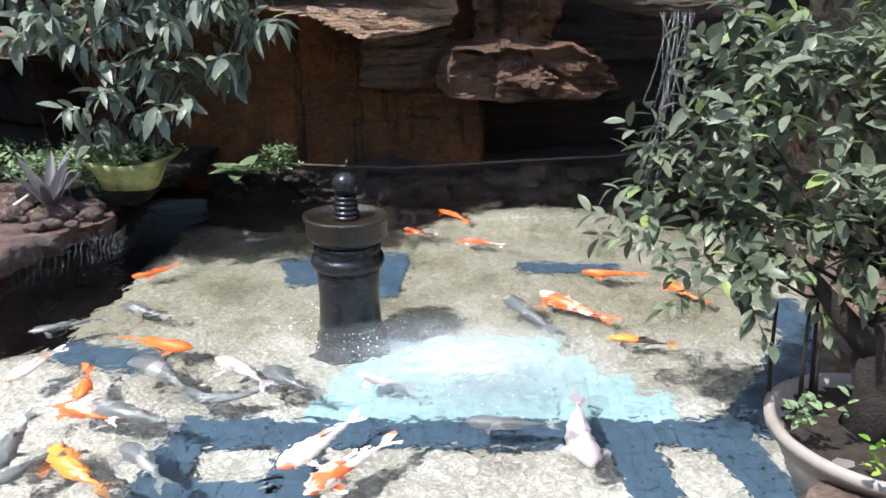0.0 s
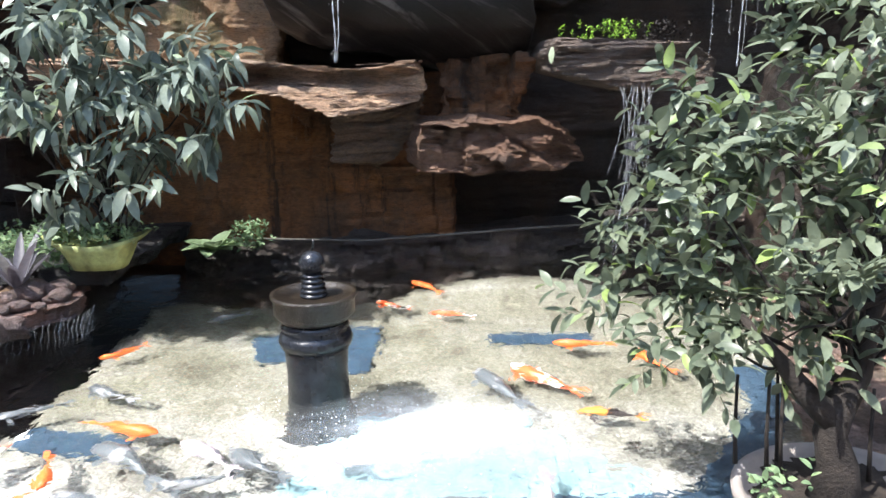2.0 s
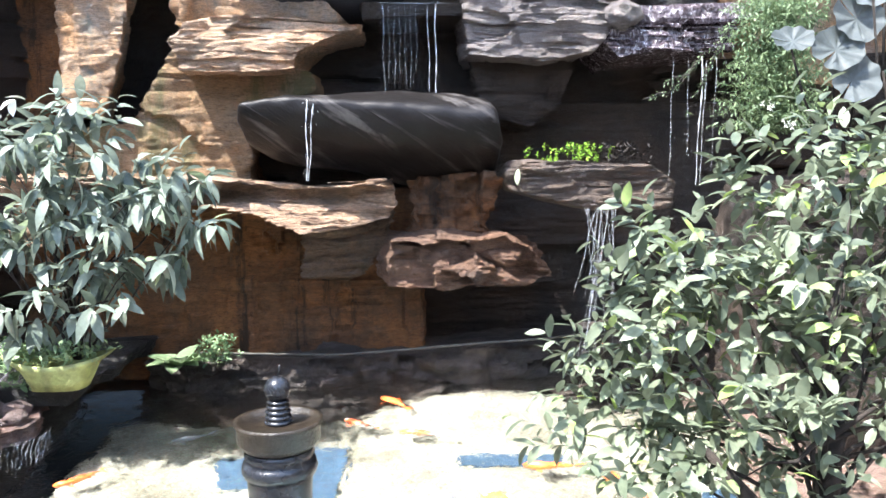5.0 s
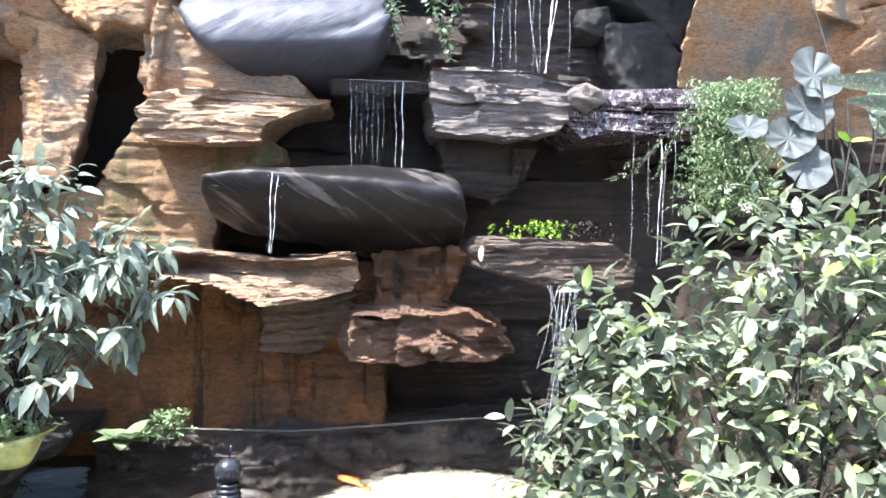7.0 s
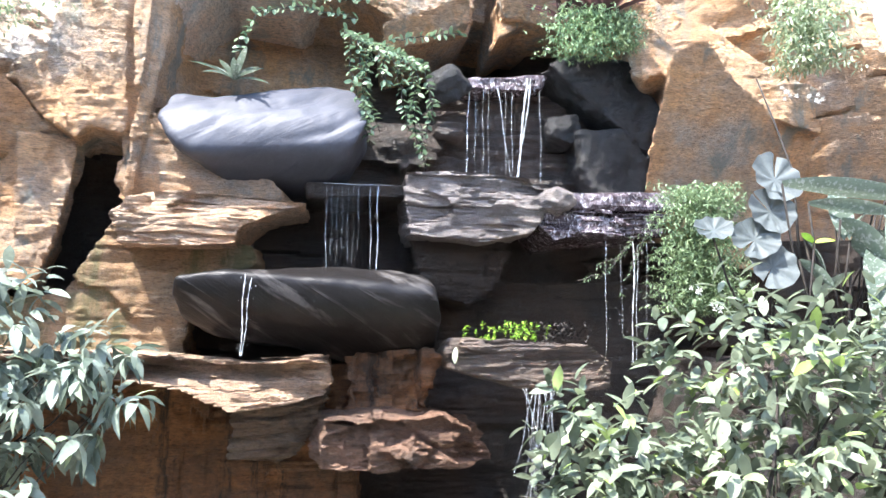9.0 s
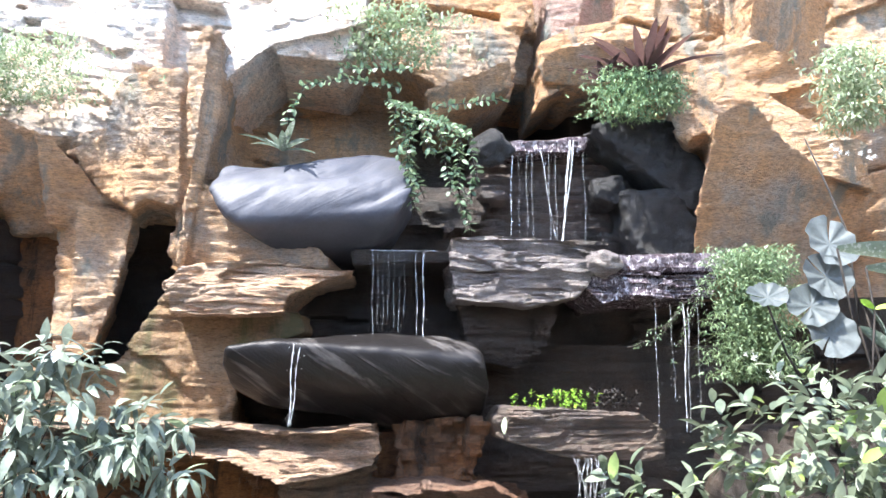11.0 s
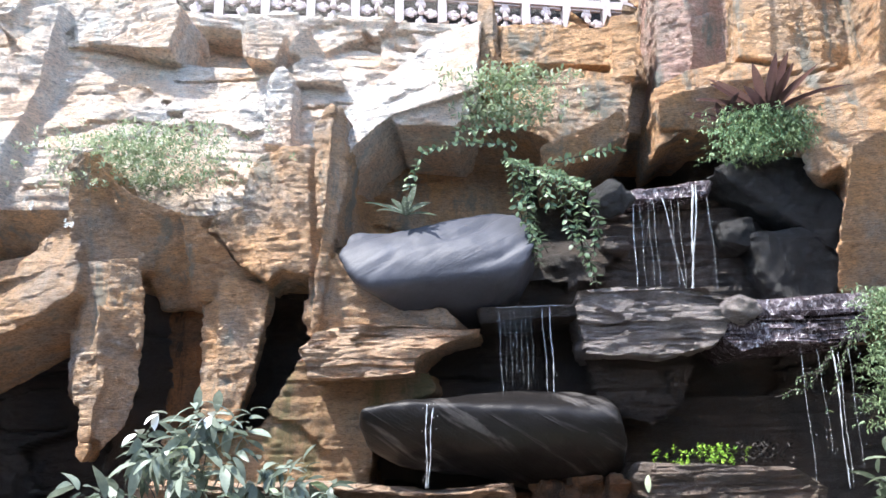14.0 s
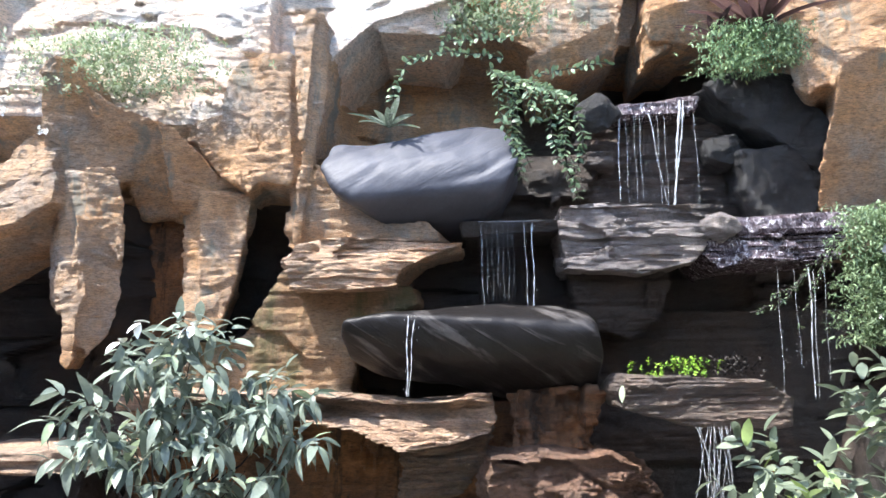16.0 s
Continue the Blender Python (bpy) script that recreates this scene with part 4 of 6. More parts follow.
facets("rock_overhang", [
    ([(-4.06, 2.81), (-3.26, 2.96), (-3.12, 3.24), (-2.91, 3.31), (-2.89, 2.89), (-3.25, 2.78), (-4.03, 2.57)], 4.8, 0, 0.5, 5.6),
    ([(-3.95, 2.57), (-3.18, 2.78), (-2.82, 2.88), (-2.81, 2.65), (-2.93, 2.58), (-3.15, 2.43), (-3.9, 2.05)], 4.7, -0.1, 0.25, 5.6),
    ([(-3.17, 2.58), (-2.94, 2.81), (-2.89, 2.53), (-2.97, 2.41), (-3.12, 2.43)], 4.95, 0.2, -0.3, 5.6),
], M_ORANGE, "sunlit jutting rock overhang above the cave")
# upper rocks
rock("rock_shelf", [(-3.4, 1.06), (-2.4, 1.08), (-1.85, 1.12), (-1.85, 1.0), (-2.4, 0.95), (-3.4, 0.94)], 4.3, 5.4, M_LEDGE, "flat rock shelf behind the shrub", strata=0.03, bed=0.04)
facets("rock_hood", [
    ([(0.4, 3.86), (0.8, 3.98), (1.04, 4.08), (1.06, 3.9), (0.75, 3.76), (0.42, 3.7)], 5.46, 0.1, -1.0, 6.6),
    ([(1.3, 4.14), (1.5, 4.2), (2.2, 4.3), (2.2, 4.05), (1.65, 3.95), (1.34, 3.98)], 5.42, 0.1, -0.9, 6.6),
], M_ORANGE, "brown rock hood shading the top waterfall")
facets("rock_cliff", [
    ([(2.07, 4.1), (2.18, 4.19), (2.3, 3.63), (2.29, 3.34), (2.21, 3.33), (2.15, 3.46)], 5.06, -0.25, 0.1, 5.9),
    ([(2.09, 4.11), (2.25, 4.1), (2.51, 3.9), (2.77, 3.8), (3.11, 3.49), (3.51, 3.28), (3.45, 2.92), (3.05, 3.07), (2.73, 3.21), (2.45, 3.42), (2.22, 3.3), (2.23, 3.61)], 4.95, -0.08, 0.22, 5.9),
    ([(2.27, 3.37), (2.5, 3.47), (2.79, 3.25), (3.11, 3.11), (3.6, 2.95), (3.43, 2.02), (2.93, 2.1), (2.29, 2.57), (2.26, 2.81)], 5.05, 0.1, -0.7, 5.9),
], M_ORANGE, "large orange rock face split by a shadowed overhang", skew=0.42)
facets("rock_pier", [
    ([(2.15, 5.83), (2.44, 5.83), (2.29, 4.52), (2.04, 4.61)], 5.65, -0.2, 0.1, 6.6),
    ([(2.43, 5.85), (2.86, 5.84), (2.71, 4.45), (2.43, 4.51), (2.31, 4.54)], 5.68, 0.1, 0.06, 6.6),
    ([(2.87, 5.93), (3.22, 5.92), (3.01, 4.25), (2.74, 4.44)], 5.8, 0.45, 0.02, 6.6),
    ([(3.09, 5.88), (4.26, 5.85), (3.89, 3.61), (3.31, 3.97), (2.98, 4.23)], 5.75, 0.75, -0.35, 6.6),
], M_ORANGE, "cracked orange rock pier with a shaded grey side")
facets("rock_pier", [
    ([(1.52, 6.01), (1.75, 6), (1.76, 4.83), (1.67, 4.31), (1.41, 4.31)], 5.85, -0.1, 0.02, 6.6),
    ([(1.77, 6.04), (2.11, 6.03), (2.12, 4.85), (1.99, 4.53), (1.72, 4.54)], 5.9, 0.5, -0.15, 6.6),
    ([(2.11, 6.07), (2.31, 6.06), (2.17, 4.55), (2.05, 4.55)], 5.95, 0.2, 0.05, 6.6),
], M_PINK, "mossy pinkish rock pier with upright faces")
facets("rock_block", [
    ([(1.35, 4.39), (1.63, 4.54), (2.02, 4.59), (2.27, 4.5), (2.31, 4.22), (1.83, 4.23), (1.54, 3.97), (1.31, 3.83)], 5.6, -0.1, 0.15, 6.6),
], M_ORANGE, "orange rock shoulder beside the dark cleft")
facets("rock_block", [
    ([(0.14, 5.16), (1.19, 5.09), (1.16, 4.71), (0.12, 4.8)], 5.85, 0, 0.04, 6.6),
    ([(1.07, 5.16), (1.31, 5.14), (1.25, 4.54), (1.03, 4.56)], 5.75, -0.15, 0.03, 6.6),
    ([(0.21, 4.48), (0.7, 4.68), (1.22, 4.56), (1.14, 4.13), (0.92, 3.94), (0.6, 3.91), (0.19, 4.14)], 5.72, 0.08, 0.1, 6.6),
    ([(0.65, 3.97), (0.92, 3.98), (1.18, 4.19), (1.1, 3.94), (0.86, 3.81), (0.63, 3.77)], 5.75, 0.3, -0.3, 6.6),
], M_ORANGE, "orange bedded rock face with a square hollow")
facets("rock_pier", [
    ([(-0.06, 5.46), (0.07, 5.57), (0.08, 5), (0.07, 4.5), (-0.07, 4.51)], 5.8, -0.3, 0.05, 6.6),
    ([(0.05, 5.6), (0.1, 5.3), (0.14, 4.79), (0.12, 4.49), (0.04, 4.5)], 5.84, 0.5, 0, 6.6),
], M_ORANGE, "upright rock pier in front of the block wall")
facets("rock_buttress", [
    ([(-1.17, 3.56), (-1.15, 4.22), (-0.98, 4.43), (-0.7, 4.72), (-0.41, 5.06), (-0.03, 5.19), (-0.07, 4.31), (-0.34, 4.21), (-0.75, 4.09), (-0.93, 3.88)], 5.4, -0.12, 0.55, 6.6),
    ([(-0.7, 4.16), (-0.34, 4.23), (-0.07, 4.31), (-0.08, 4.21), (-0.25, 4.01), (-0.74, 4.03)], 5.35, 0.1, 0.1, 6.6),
], M_PALE, "sloping rock buttress with full sun painted into its pale colour")
facets("rock_gable", [
    ([(-1.67, 4.84), (-1.51, 5.06), (-1.37, 4.87), (-1.44, 4.8), (-1.58, 4.82)], 5.5, 0.3, -0.5, 6.2),
    ([(-1.63, 4.76), (-1.42, 4.83), (-1.27, 4.74), (-1.19, 4.55), (-1.62, 4.57)], 5.55, 0, 0.12, 6.2),
], M_PALE, "small gable-shaped rock over a dark hollow")
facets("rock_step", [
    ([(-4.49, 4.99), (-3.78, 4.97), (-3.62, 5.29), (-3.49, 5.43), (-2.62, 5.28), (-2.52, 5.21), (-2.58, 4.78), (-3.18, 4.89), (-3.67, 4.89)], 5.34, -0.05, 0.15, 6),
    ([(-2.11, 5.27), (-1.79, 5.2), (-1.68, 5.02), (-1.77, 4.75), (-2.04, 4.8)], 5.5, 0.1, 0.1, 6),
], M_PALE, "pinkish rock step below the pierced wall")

# left bank: a low rock shelf that spills water
EDGE = [(-1.69, 3.8), (-1.69, 3.66), (-1.78, 3.57), (-1.89, 3.39), (-1.95, 3.12)]
bm = bmesh.new()
vs = [bm.verts.new((x, y, 0.09)) for x, y in [(-1.69, 3.8), (-1.69, 3.66), (-1.78, 3.57), (-1.89, 3.39), (-1.95, 3.12), (-2.6, 2.5), (-3.8, 2.5), (-3.8, 5.2), (-2.1, 5.2), (-1.9, 4.3)]]
ex = bmesh.ops.extrude_face_region(bm, geom=[bm.faces.new(vs)])
bmesh.ops.translate(bm, verts=[v for v in ex["geom"] if isinstance(v, bmesh.types.BMVert)], vec=(0, 0, 0.11))
bmesh.ops.recalc_face_normals(bm, faces=bm.faces)
bm = remeshed(bm, 0.024, 1)
weather(bm, 0.0, 0.03, 21, 0.09, 0.06, (0.25, 0.25, 0.3))
M_BANK = rock_material("reddish_wet_bank", (0.28, 0.17, 0.145), (0.24, 0.18, 0.165), (0.2, 0.175, 0.17), (0.08, 0.065, 0.055), 0.4, 0.8, 0.5)
tagged(new("rock_bank", mesh_of(bm, "rock_bank", M_BANK)), "low reddish wet rock bank dripping into the pond", "rock")
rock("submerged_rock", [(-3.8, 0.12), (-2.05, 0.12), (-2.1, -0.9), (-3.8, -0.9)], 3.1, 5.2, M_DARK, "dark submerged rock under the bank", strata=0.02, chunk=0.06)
for k, (x, y, s) in enumerate([(-1.98, 3.8, 0.07), (-1.86, 3.84, 0.06), (-1.93, 4.05, 0.06), (-2.15, 4.0, 0.08), (-2.25, 4.15, 0.09), (-1.8, 3.72, 0.05), (-2.2, 3.7, 0.06)]):
    stone("stone", (x, y, 0.2 + s * 0.4), (s * 1.2, s, s * 0.75), M_BANK, "grey-red stone lying on the rock bank", 30 + k, 0.25, k * 50, "stone", 3)

rnd = random.Random(91)
for k in range(16):
    sz = rnd.uniform(0.02, 0.045)
    stone("pebble", (rnd.uniform(-2.6, -1.8), rnd.uniform(3.45, 4.0), 0.2 + sz * 0.3), (sz * 1.3, sz, sz * 0.7), M_BANK, "small reddish-grey pebble on the rock bank", 60 + k, 0.3, k * 37, "stone", 2)
bm = bmesh.new()
tube(bm, [(-2.26, 3.72, 0.22), (-2.2, 3.76, 0.26), (-2.12, 3.8, 0.32)], [0.011, 0.012, 0.008], 7)
tagged(new("stick", mesh_of(bm, "stick", plain("bleached_wood", (0.5, 0.44, 0.38), 0.8))), "short pale bleached stick lying on the bank", "stick")
M_DRY = leaf_material("dry_leaf", (0.16, 0.1, 0.06), (0.3, 0.21, 0.14), (0.4, 0.32, 0.22), 0.7)
for k in range(22):
    dl = thing("fallen_leaf", (rnd.uniform(-2.7, -1.78), rnd.uniform(3.4, 4.05), 0.235), "dry brown fallen leaf on the bank", "leaf", "fallen leaves on the bank")
    bm = bmesh.new()
    an = rnd.random() * math.tau
    add_leaf(bm, aim((0, 0, 0), (math.cos(an), math.sin(an), 0.25), rnd.gauss(0, 0.5)), rnd.uniform(0.05, 0.09), 0.03, 0.4, 0.4)
    part("blade", bm, M_DRY, dl)

# Unseen support added; near-black colour stands in for the dark under the trough.
rock("rock_shelf", [(-2.3, 0.31), (-1.56, 0.31), (-1.62, 0.2), (-2.3, 0.16)], 3.9, 5.3, M_BOULDER, "added near-black support under the planted trough", strata=0.01, chunk=0.04)

# ---- hose along the kerb ----
bm = bmesh.new()
tube(bm, [(-1.2, 4.86, 0.25), (-0.67, 4.84, 0.235), (-0.31, 4.83, 0.225), (0.15, 4.83, 0.25), (0.7, 4.83, 0.285), (1.07, 4.84, 0.3), (1.5, 4.88, 0.34)], 0.008, 8)
tagged(new("hose", mesh_of(bm, "hose", M_HOSE)), "thin grey hose lying along the pond kerb", "hose")


# ---- falling water ----
def waterfall(strands, label, seed, drops=0):
    """strands: x top, x bottom, y, z top, z bottom, radius."""
    rnd = random.Random(seed)
    f = thing("waterfall", (strands[0][0], strands[0][2], strands[0][4]), label, "waterfall")
    o = Vector((strands[0][0], strands[0][2], strands[0][4]))
    for x0, x1, y, z0, z1, r in strands:
        bm = bmesh.new()
        n = 22
        pts, rad = [], []
        ph = rnd.random() * 6
        for i in range(n + 1):
            s = i / n
            z = z0 + (z1 - z0) * s
            out = -0.06 * math.sqrt(s)
            pts.append(Vector((x0 + (x1 - x0) * s + 0.004 * math.sin(ph + s * 9) + 0.0008 * math.sin(ph * 3 + s * 41), y + out, z)) - o)
            rad.append(max(0.0007, 0.66 * r * (0.7 + 0.6 * math.sin(ph * 2 + s * 31) * rnd.random()) * (1.2 - 0.4 * s)))
        tube(bm, pts, rad, 6)
        part("strand", bm, M_STRAND, f)
    if drops:
        it = []
        for _ in range(drops):
            x0, x1, y, z0, z1, r = rnd.choice(strands)
            q = rnd.random()
            it.append((*(Vector((x0 + (x1 - x0) * q + rnd.gauss(0, 0.015), y - 0.06 + rnd.gauss(0, 0.02), z0 + (z1 - z0) * q)) - o), 0.001 + 0.0012 * rnd.random(), 3.0))
        dr = new("spray", blobs(it, M_STRAND, "spray"))
        dr.parent = f
        tagged(dr, kind="stuff")
    return f


rnd = random.Random(4)
waterfall([(1.05, 1.02, 5.42, 3.38, 2.62, 0.007), (1.5, 1.4, 5.42, 3.45, 2.6, 0.016), (1.53, 1.4, 5.41, 3.45, 2.6, 0.01), (1.27, 1.36, 5.42, 3.36, 2.62, 0.005)]
          + [(x, x - 0.01, 5.43, 3.36, 2.62, 0.002) for x in (1.1, 1.16, 1.2, 1.33, 1.38, 1.6)], "top waterfall of thin white streams over the lip", 1, 60)
waterfall([(0.02, 0.03, 4.97, 2.49, 1.9, 0.003), (0.36, 0.36, 4.97, 2.49, 1.9, 0.008), (0.31, 0.32, 4.97, 2.47, 1.9, 0.004)]
          + [(0.06 + 0.035 * k, 0.06 + 0.035 * k, 4.97, 2.48, 1.92 + 0.3 * rnd.random(), 0.0014) for k in range(6)], "fine curtain of water falling onto the black stone", 2, 50)
waterfall([(-0.43, -0.43, 4.54, 1.84, 1.36, 0.008), (-0.39, -0.42, 4.54, 1.84, 1.36, 0.006)], "twin stream running off the black stone", 3, 30)
waterfall([(1.9, 1.87, 4.88, 2.14, 1.3, 0.0028), (2.1, 2.05, 4.88, 2.14, 1.3, 0.008), (2.12, 2.07, 4.87, 2.1, 1.3, 0.003), (2.0, 1.99, 4.88, 2.14, 1.5, 0.0015), (2.19, 2.15, 4.88, 2.14, 1.4, 0.0016)], "thin streams dropping from the wet ledge", 4, 60)
waterfall([(1.1 + 0.24 * rnd.random(), 1.06 + 0.3 * rnd.random(), 4.18, 1.2, 0.2 + 0.6 * rnd.random() ** 2, 0.001 + 0.0013 * rnd.random()) for k in range(15)], "many thin streams spilling from the stone trough", 5, 90)
drips = []
for k in range(24):
    q = 4 * k / 24
    a, b = EDGE[int(q)], EDGE[int(q) + 1]
    f = q - int(q)
    drips.append((a[0] + (b[0] - a[0]) * f, a[0] + (b[0] - a[0]) * f, a[1] + (b[1] - a[1]) * f + 0.05, 0.12, 0.0, 0.0009 + 0.0008 * rnd.random()))
waterfall(drips, "drips falling from the rock bank into the pond", 6, 60)
bm = bmesh.new()
tube(bm, [(0.0, 4.96, 2.49), (0.2, 4.95, 2.485), (0.46, 4.96, 2.49)], 0.0025, 6)
tagged(new("water_spout", mesh_of(bm, "water_spout", M_STRAND)), "bright rim of water along the spill edge", "water edge")

# ---- fountain ----
fo = thing("fountain", (-0.39, 2.93, 0), "small dark stone fountain with a ball on top", "fountain")
bm = bmesh.new()
lathe(bm, [(0.17, -0.36), (0.155, -0.3), (0.128, -0.02), (0.125, 0.1), (0.13, 0.2), (0.128, 0.225)])
part("column", bm, M_IRON, fo, "dark blue-black column")
bm = bmesh.new()
lathe(bm, [(0.12, 0.215), (0.145, 0.22), (0.152, 0.245), (0.145, 0.27), (0.125, 0.28), (0.14, 0.3), (0.125, 0.325), (0.1, 0.33)])
part("collar", bm, M_IRON, fo)
bm = bmesh.new()
lathe(bm, [(0.1, 0.315), (0.14, 0.33), (0.165, 0.36), (0.165, 0.41), (0.175, 0.425), (0.175, 0.438), (0.155, 0.438), (0.15, 0.425), (0.02, 0.42)])
part("bowl", bm, M_BOWL, fo, "mossy brown stone bowl")
bm = bmesh.new()
pr = [(0.05, 0.41)]
for k in range(5):
    z = 0.42 + k * 0.02
    r = 0.056 - k * 0.003
    pr += [(r - 0.008, z), (r, z + 0.006), (r, z + 0.012), (r - 0.008, z + 0.018)]
lathe(bm, pr, 28)
part("stem", bm, M_IRON, fo, "ribbed stem")
bm = bmesh.new()
bmesh.ops.create_uvsphere(bm, u_segments=32, v_segments=20, radius=0.052, matrix=Matrix.Translation((0, 0, 0.56)))
part("ball", bm, M_IRON, fo, "polished dark stone ball")
bm = bmesh.new()
tube(bm, [(0.0, 0, 0.605), (0.01, -0.01, 0.64), (0.012, -0.01, 0.66)], 0.004, 6)
part("nozzle", bm, M_IRON, fo)

# foam and bubbles where the pump stirs the water
rnd = random.Random(8)
beads = []
for _ in range(900):
    a, r = rnd.random() * math.tau, abs(rnd.gauss(0, 1))
    beads.append((0.02 + math.cos(a) * r * 0.21, 2.5 + math.sin(a) * r * 0.18, 0.0, 0.0012 + 0.003 * rnd.random() ** 3, 0.5))
for _ in range(160):
    a, r = rnd.random() * math.tau, 0.14 + abs(rnd.gauss(0, 0.09))
    beads.append((-0.39 + math.cos(a) * r, 2.9 + math.sin(a) * r - 0.04, 0.0, 0.0012 + 0.003 * rnd.random() ** 2, 0.5))
bm = bmesh.new()
bmesh.ops.create_grid(bm, x_segments=60, y_segments=60, size=1.0)
for v in bm.verts:
    v.co.z = 0.012 + 0.006 * noise.noise(v.co * 9)
milk = new("foam", mesh_of(bm, "foam", M_MILK))
milk.matrix_world = Matrix.Translation((0.08, 2.5, 0)) @ Matrix.Diagonal((0.66, 0.46, 1, 1))
tagged(milk, "milky white water churned up by the pump", "foam", "", "stuff")
M_FOAM = plain("foam", (0.85, 0.9, 0.92), 0.25, var=0.05, bumpy=0)
tagged(new("foam", blobs(beads, M_FOAM, "foam")), "white foam bubbles on the stirred pond surface", "foam", "", "stuff")


# ---- plants ----
def spray(bm, p, axis, n, length, width, rnd, droop=0.3, fold=0.25, step=0.022, flat=0.0):
    """A twig end with leaves set round it."""
    axis = Vector(axis).normalized()
    for k in range(n):
        side = axis.orthogonal().normalized()
        side.rotate(Matrix.Rotation(k * 2.4 + rnd.random(), 3, axis))
        d = (side + axis * (0.35 + 0.9 * k / n) + Vector((0, 0, -flat))).normalized()
        s = 0.6 + 0.55 * rnd.random()
        add_leaf(bm, aim(p + axis * step * k, d, rnd.gauss(0, 0.45)), length * s, width * s, fold, droop * (0.4 + rnd.random()))


def bush(thing_ob, clusters, base, leafmat, barkmat, length, width, per, sprays, seed, droop=0.3, up=0.4, singles=0, bark_r=0.02, flat=0.1, radius=0.16):
    """Limbs to each cluster, sprays of leaves round it, and single leaves as parts on the outside."""
    rnd = random.Random(seed)
    lm = bmesh.new()
    add_leaf(lm, Matrix.Identity(4), length, width, 0.25, droop)
    leaf_me = mesh_of(lm, "leaf", leafmat)
    bm = bmesh.new()
    done = 0
    for ci, c in enumerate(clusters):
        c = Vector(c)
        b = Vector(base) + Vector((0, 0, 0.12 * (ci % 4)))
        mid = b.lerp(c, 0.5) + Vector((rnd.gauss(0, 0.06), rnd.gauss(0, 0.06), rnd.gauss(0, 0.05)))
        tb = bmesh.new()
        tube(tb, [b, b.lerp(mid, 0.5) + Vector((rnd.gauss(0, .02), 0, .02)), mid, mid.lerp(c, 0.5) + Vector((0, rnd.gauss(0, .02), .02)), c], [bark_r, bark_r * 0.8, bark_r * 0.6, bark_r * 0.4, bark_r * 0.2], 6)
        part("limb", tb, barkmat, thing_ob)
        for _ in range(sprays):
            d = Vector((rnd.gauss(0, 1), rnd.gauss(0, 1), rnd.gauss(0, 0.8)))
            p = c + d * radius * (0.35 + 0.65 * rnd.random()) / max(0.6, d.length)
            ax = (p - c).normalized() + Vector((rnd.gauss(0, .25), rnd.gauss(0, .25), up))
            spray(bm, p, ax, per, length, width, rnd, droop, flat=flat)
            if done < singles:
                for _k in range(2):
                    q = Vector((rnd.gauss(0, 1), rnd.gauss(0, 1) - 0.4, rnd.gauss(0, 0.7))).normalized()
                    s = 0.75 + 0.45 * rnd.random()
                    lf = new("leaf", leaf_me)
                    lf.parent = thing_ob
                    lf.matrix_local = aim(p + ax * 0.02, q + Vector((0, 0, -flat)), rnd.gauss(0, 0.5)) @ Matrix.Diagonal((s, s, s, 1))
                    done += 1
    cr = part("crown", bm, leafmat, thing_ob)
    tagged(cr, kind="stuff")
    return cr


# potted tree at the right
tree = thing("potted_tree", (1.27, 1.98, 0.08), "small bushy tree with a twisted dark trunk in a pot", "tree")
bm = bmesh.new()
tube(bm, [(0, 0, -0.09), (0.01, 0.0, 0.06), (-0.02, 0.01, 0.16), (0.0, 0.02, 0.24), (0.07, 0.05, 0.34), (0.09, 0.08, 0.46), (0.14, 0.12, 0.62)], [0.085, 0.06, 0.048, 0.046, 0.036, 0.032, 0.022], 12)
for v in bm.verts:
    v.co += Vector((noise.noise(v.co * 14), noise.noise(v.co * 14 + Vector((5, 0, 0))), 0)) * 0.014
part("trunk", bm, M_BARK, tree, "dark twisted trunk")
bm = bmesh.new()
tube(bm, [(-0.01, 0.01, 0.2), (-0.09, 0.03, 0.28), (-0.15, 0.07, 0.36), (-0.27, 0.12, 0.5)], [0.045, 0.035, 0.025, 0.014], 8)
part("limb", bm, M_BARK, tree)
rnd = random.Random(3)
for k in range(6):
    bm = bmesh.new()
    x, y = -0.1 - 0.05 * k + rnd.gauss(0, 0.02), 0.08 + rnd.gauss(0, 0.06)
    if k > 3:
        x = 0.12 + 0.05 * (k - 4)
    tube(bm, [(x, y, 0.0), (x - 0.01, y, 0.12), (x - 0.015 + rnd.gauss(0, .01), y, 0.3)], [0.008, 0.006, 0.005], 6)
    part("aerial_root", bm, M_BARK, tree)
CL = [(-0.62, 0.3, 0.68), (-0.5, 0.25, 0.86), (-0.42, 0.2, 0.52), (-0.42, 0.35, 1.04), (-0.22, 0.15, 0.74), (-0.25, 0.3, 0.95), (-0.3, 0.1, 0.42), (-0.1, 0.3, 1.2), (0.0, 0.15, 1.02), (0.05, 0.1, 0.8), (-0.08, 0.1, 0.6),
      (0.2, 0.3, 1.32), (0.28, 0.2, 1.14), (0.3, 0.1, 0.92), (0.3, 0.1, 0.66), (0.5, 0.25, 1.3), (0.55, 0.2, 1.08), (0.55, 0.1, 0.84), (0.5, 0.15, 0.58), (0.75, 0.3, 1.2), (0.78, 0.2, 0.95), (0.78, 0.2, 0.7), (0.95, 0.3, 1.05), (0.1, 0.45, 1.35), (-0.52, 0.2, 0.4), (-0.68, 0.35, 0.5)]
CL = [(x + (0.14 if x < 0.2 else 0.05), y, z) for x, y, z in CL]
bush(tree, CL, (0.05, 0.05, 0.3), M_LEAF_TREE, M_BARK, 0.078, 0.033, 8, 17, 12, 0.3, 0.5, 260, 0.009, 0.15, 0.16)
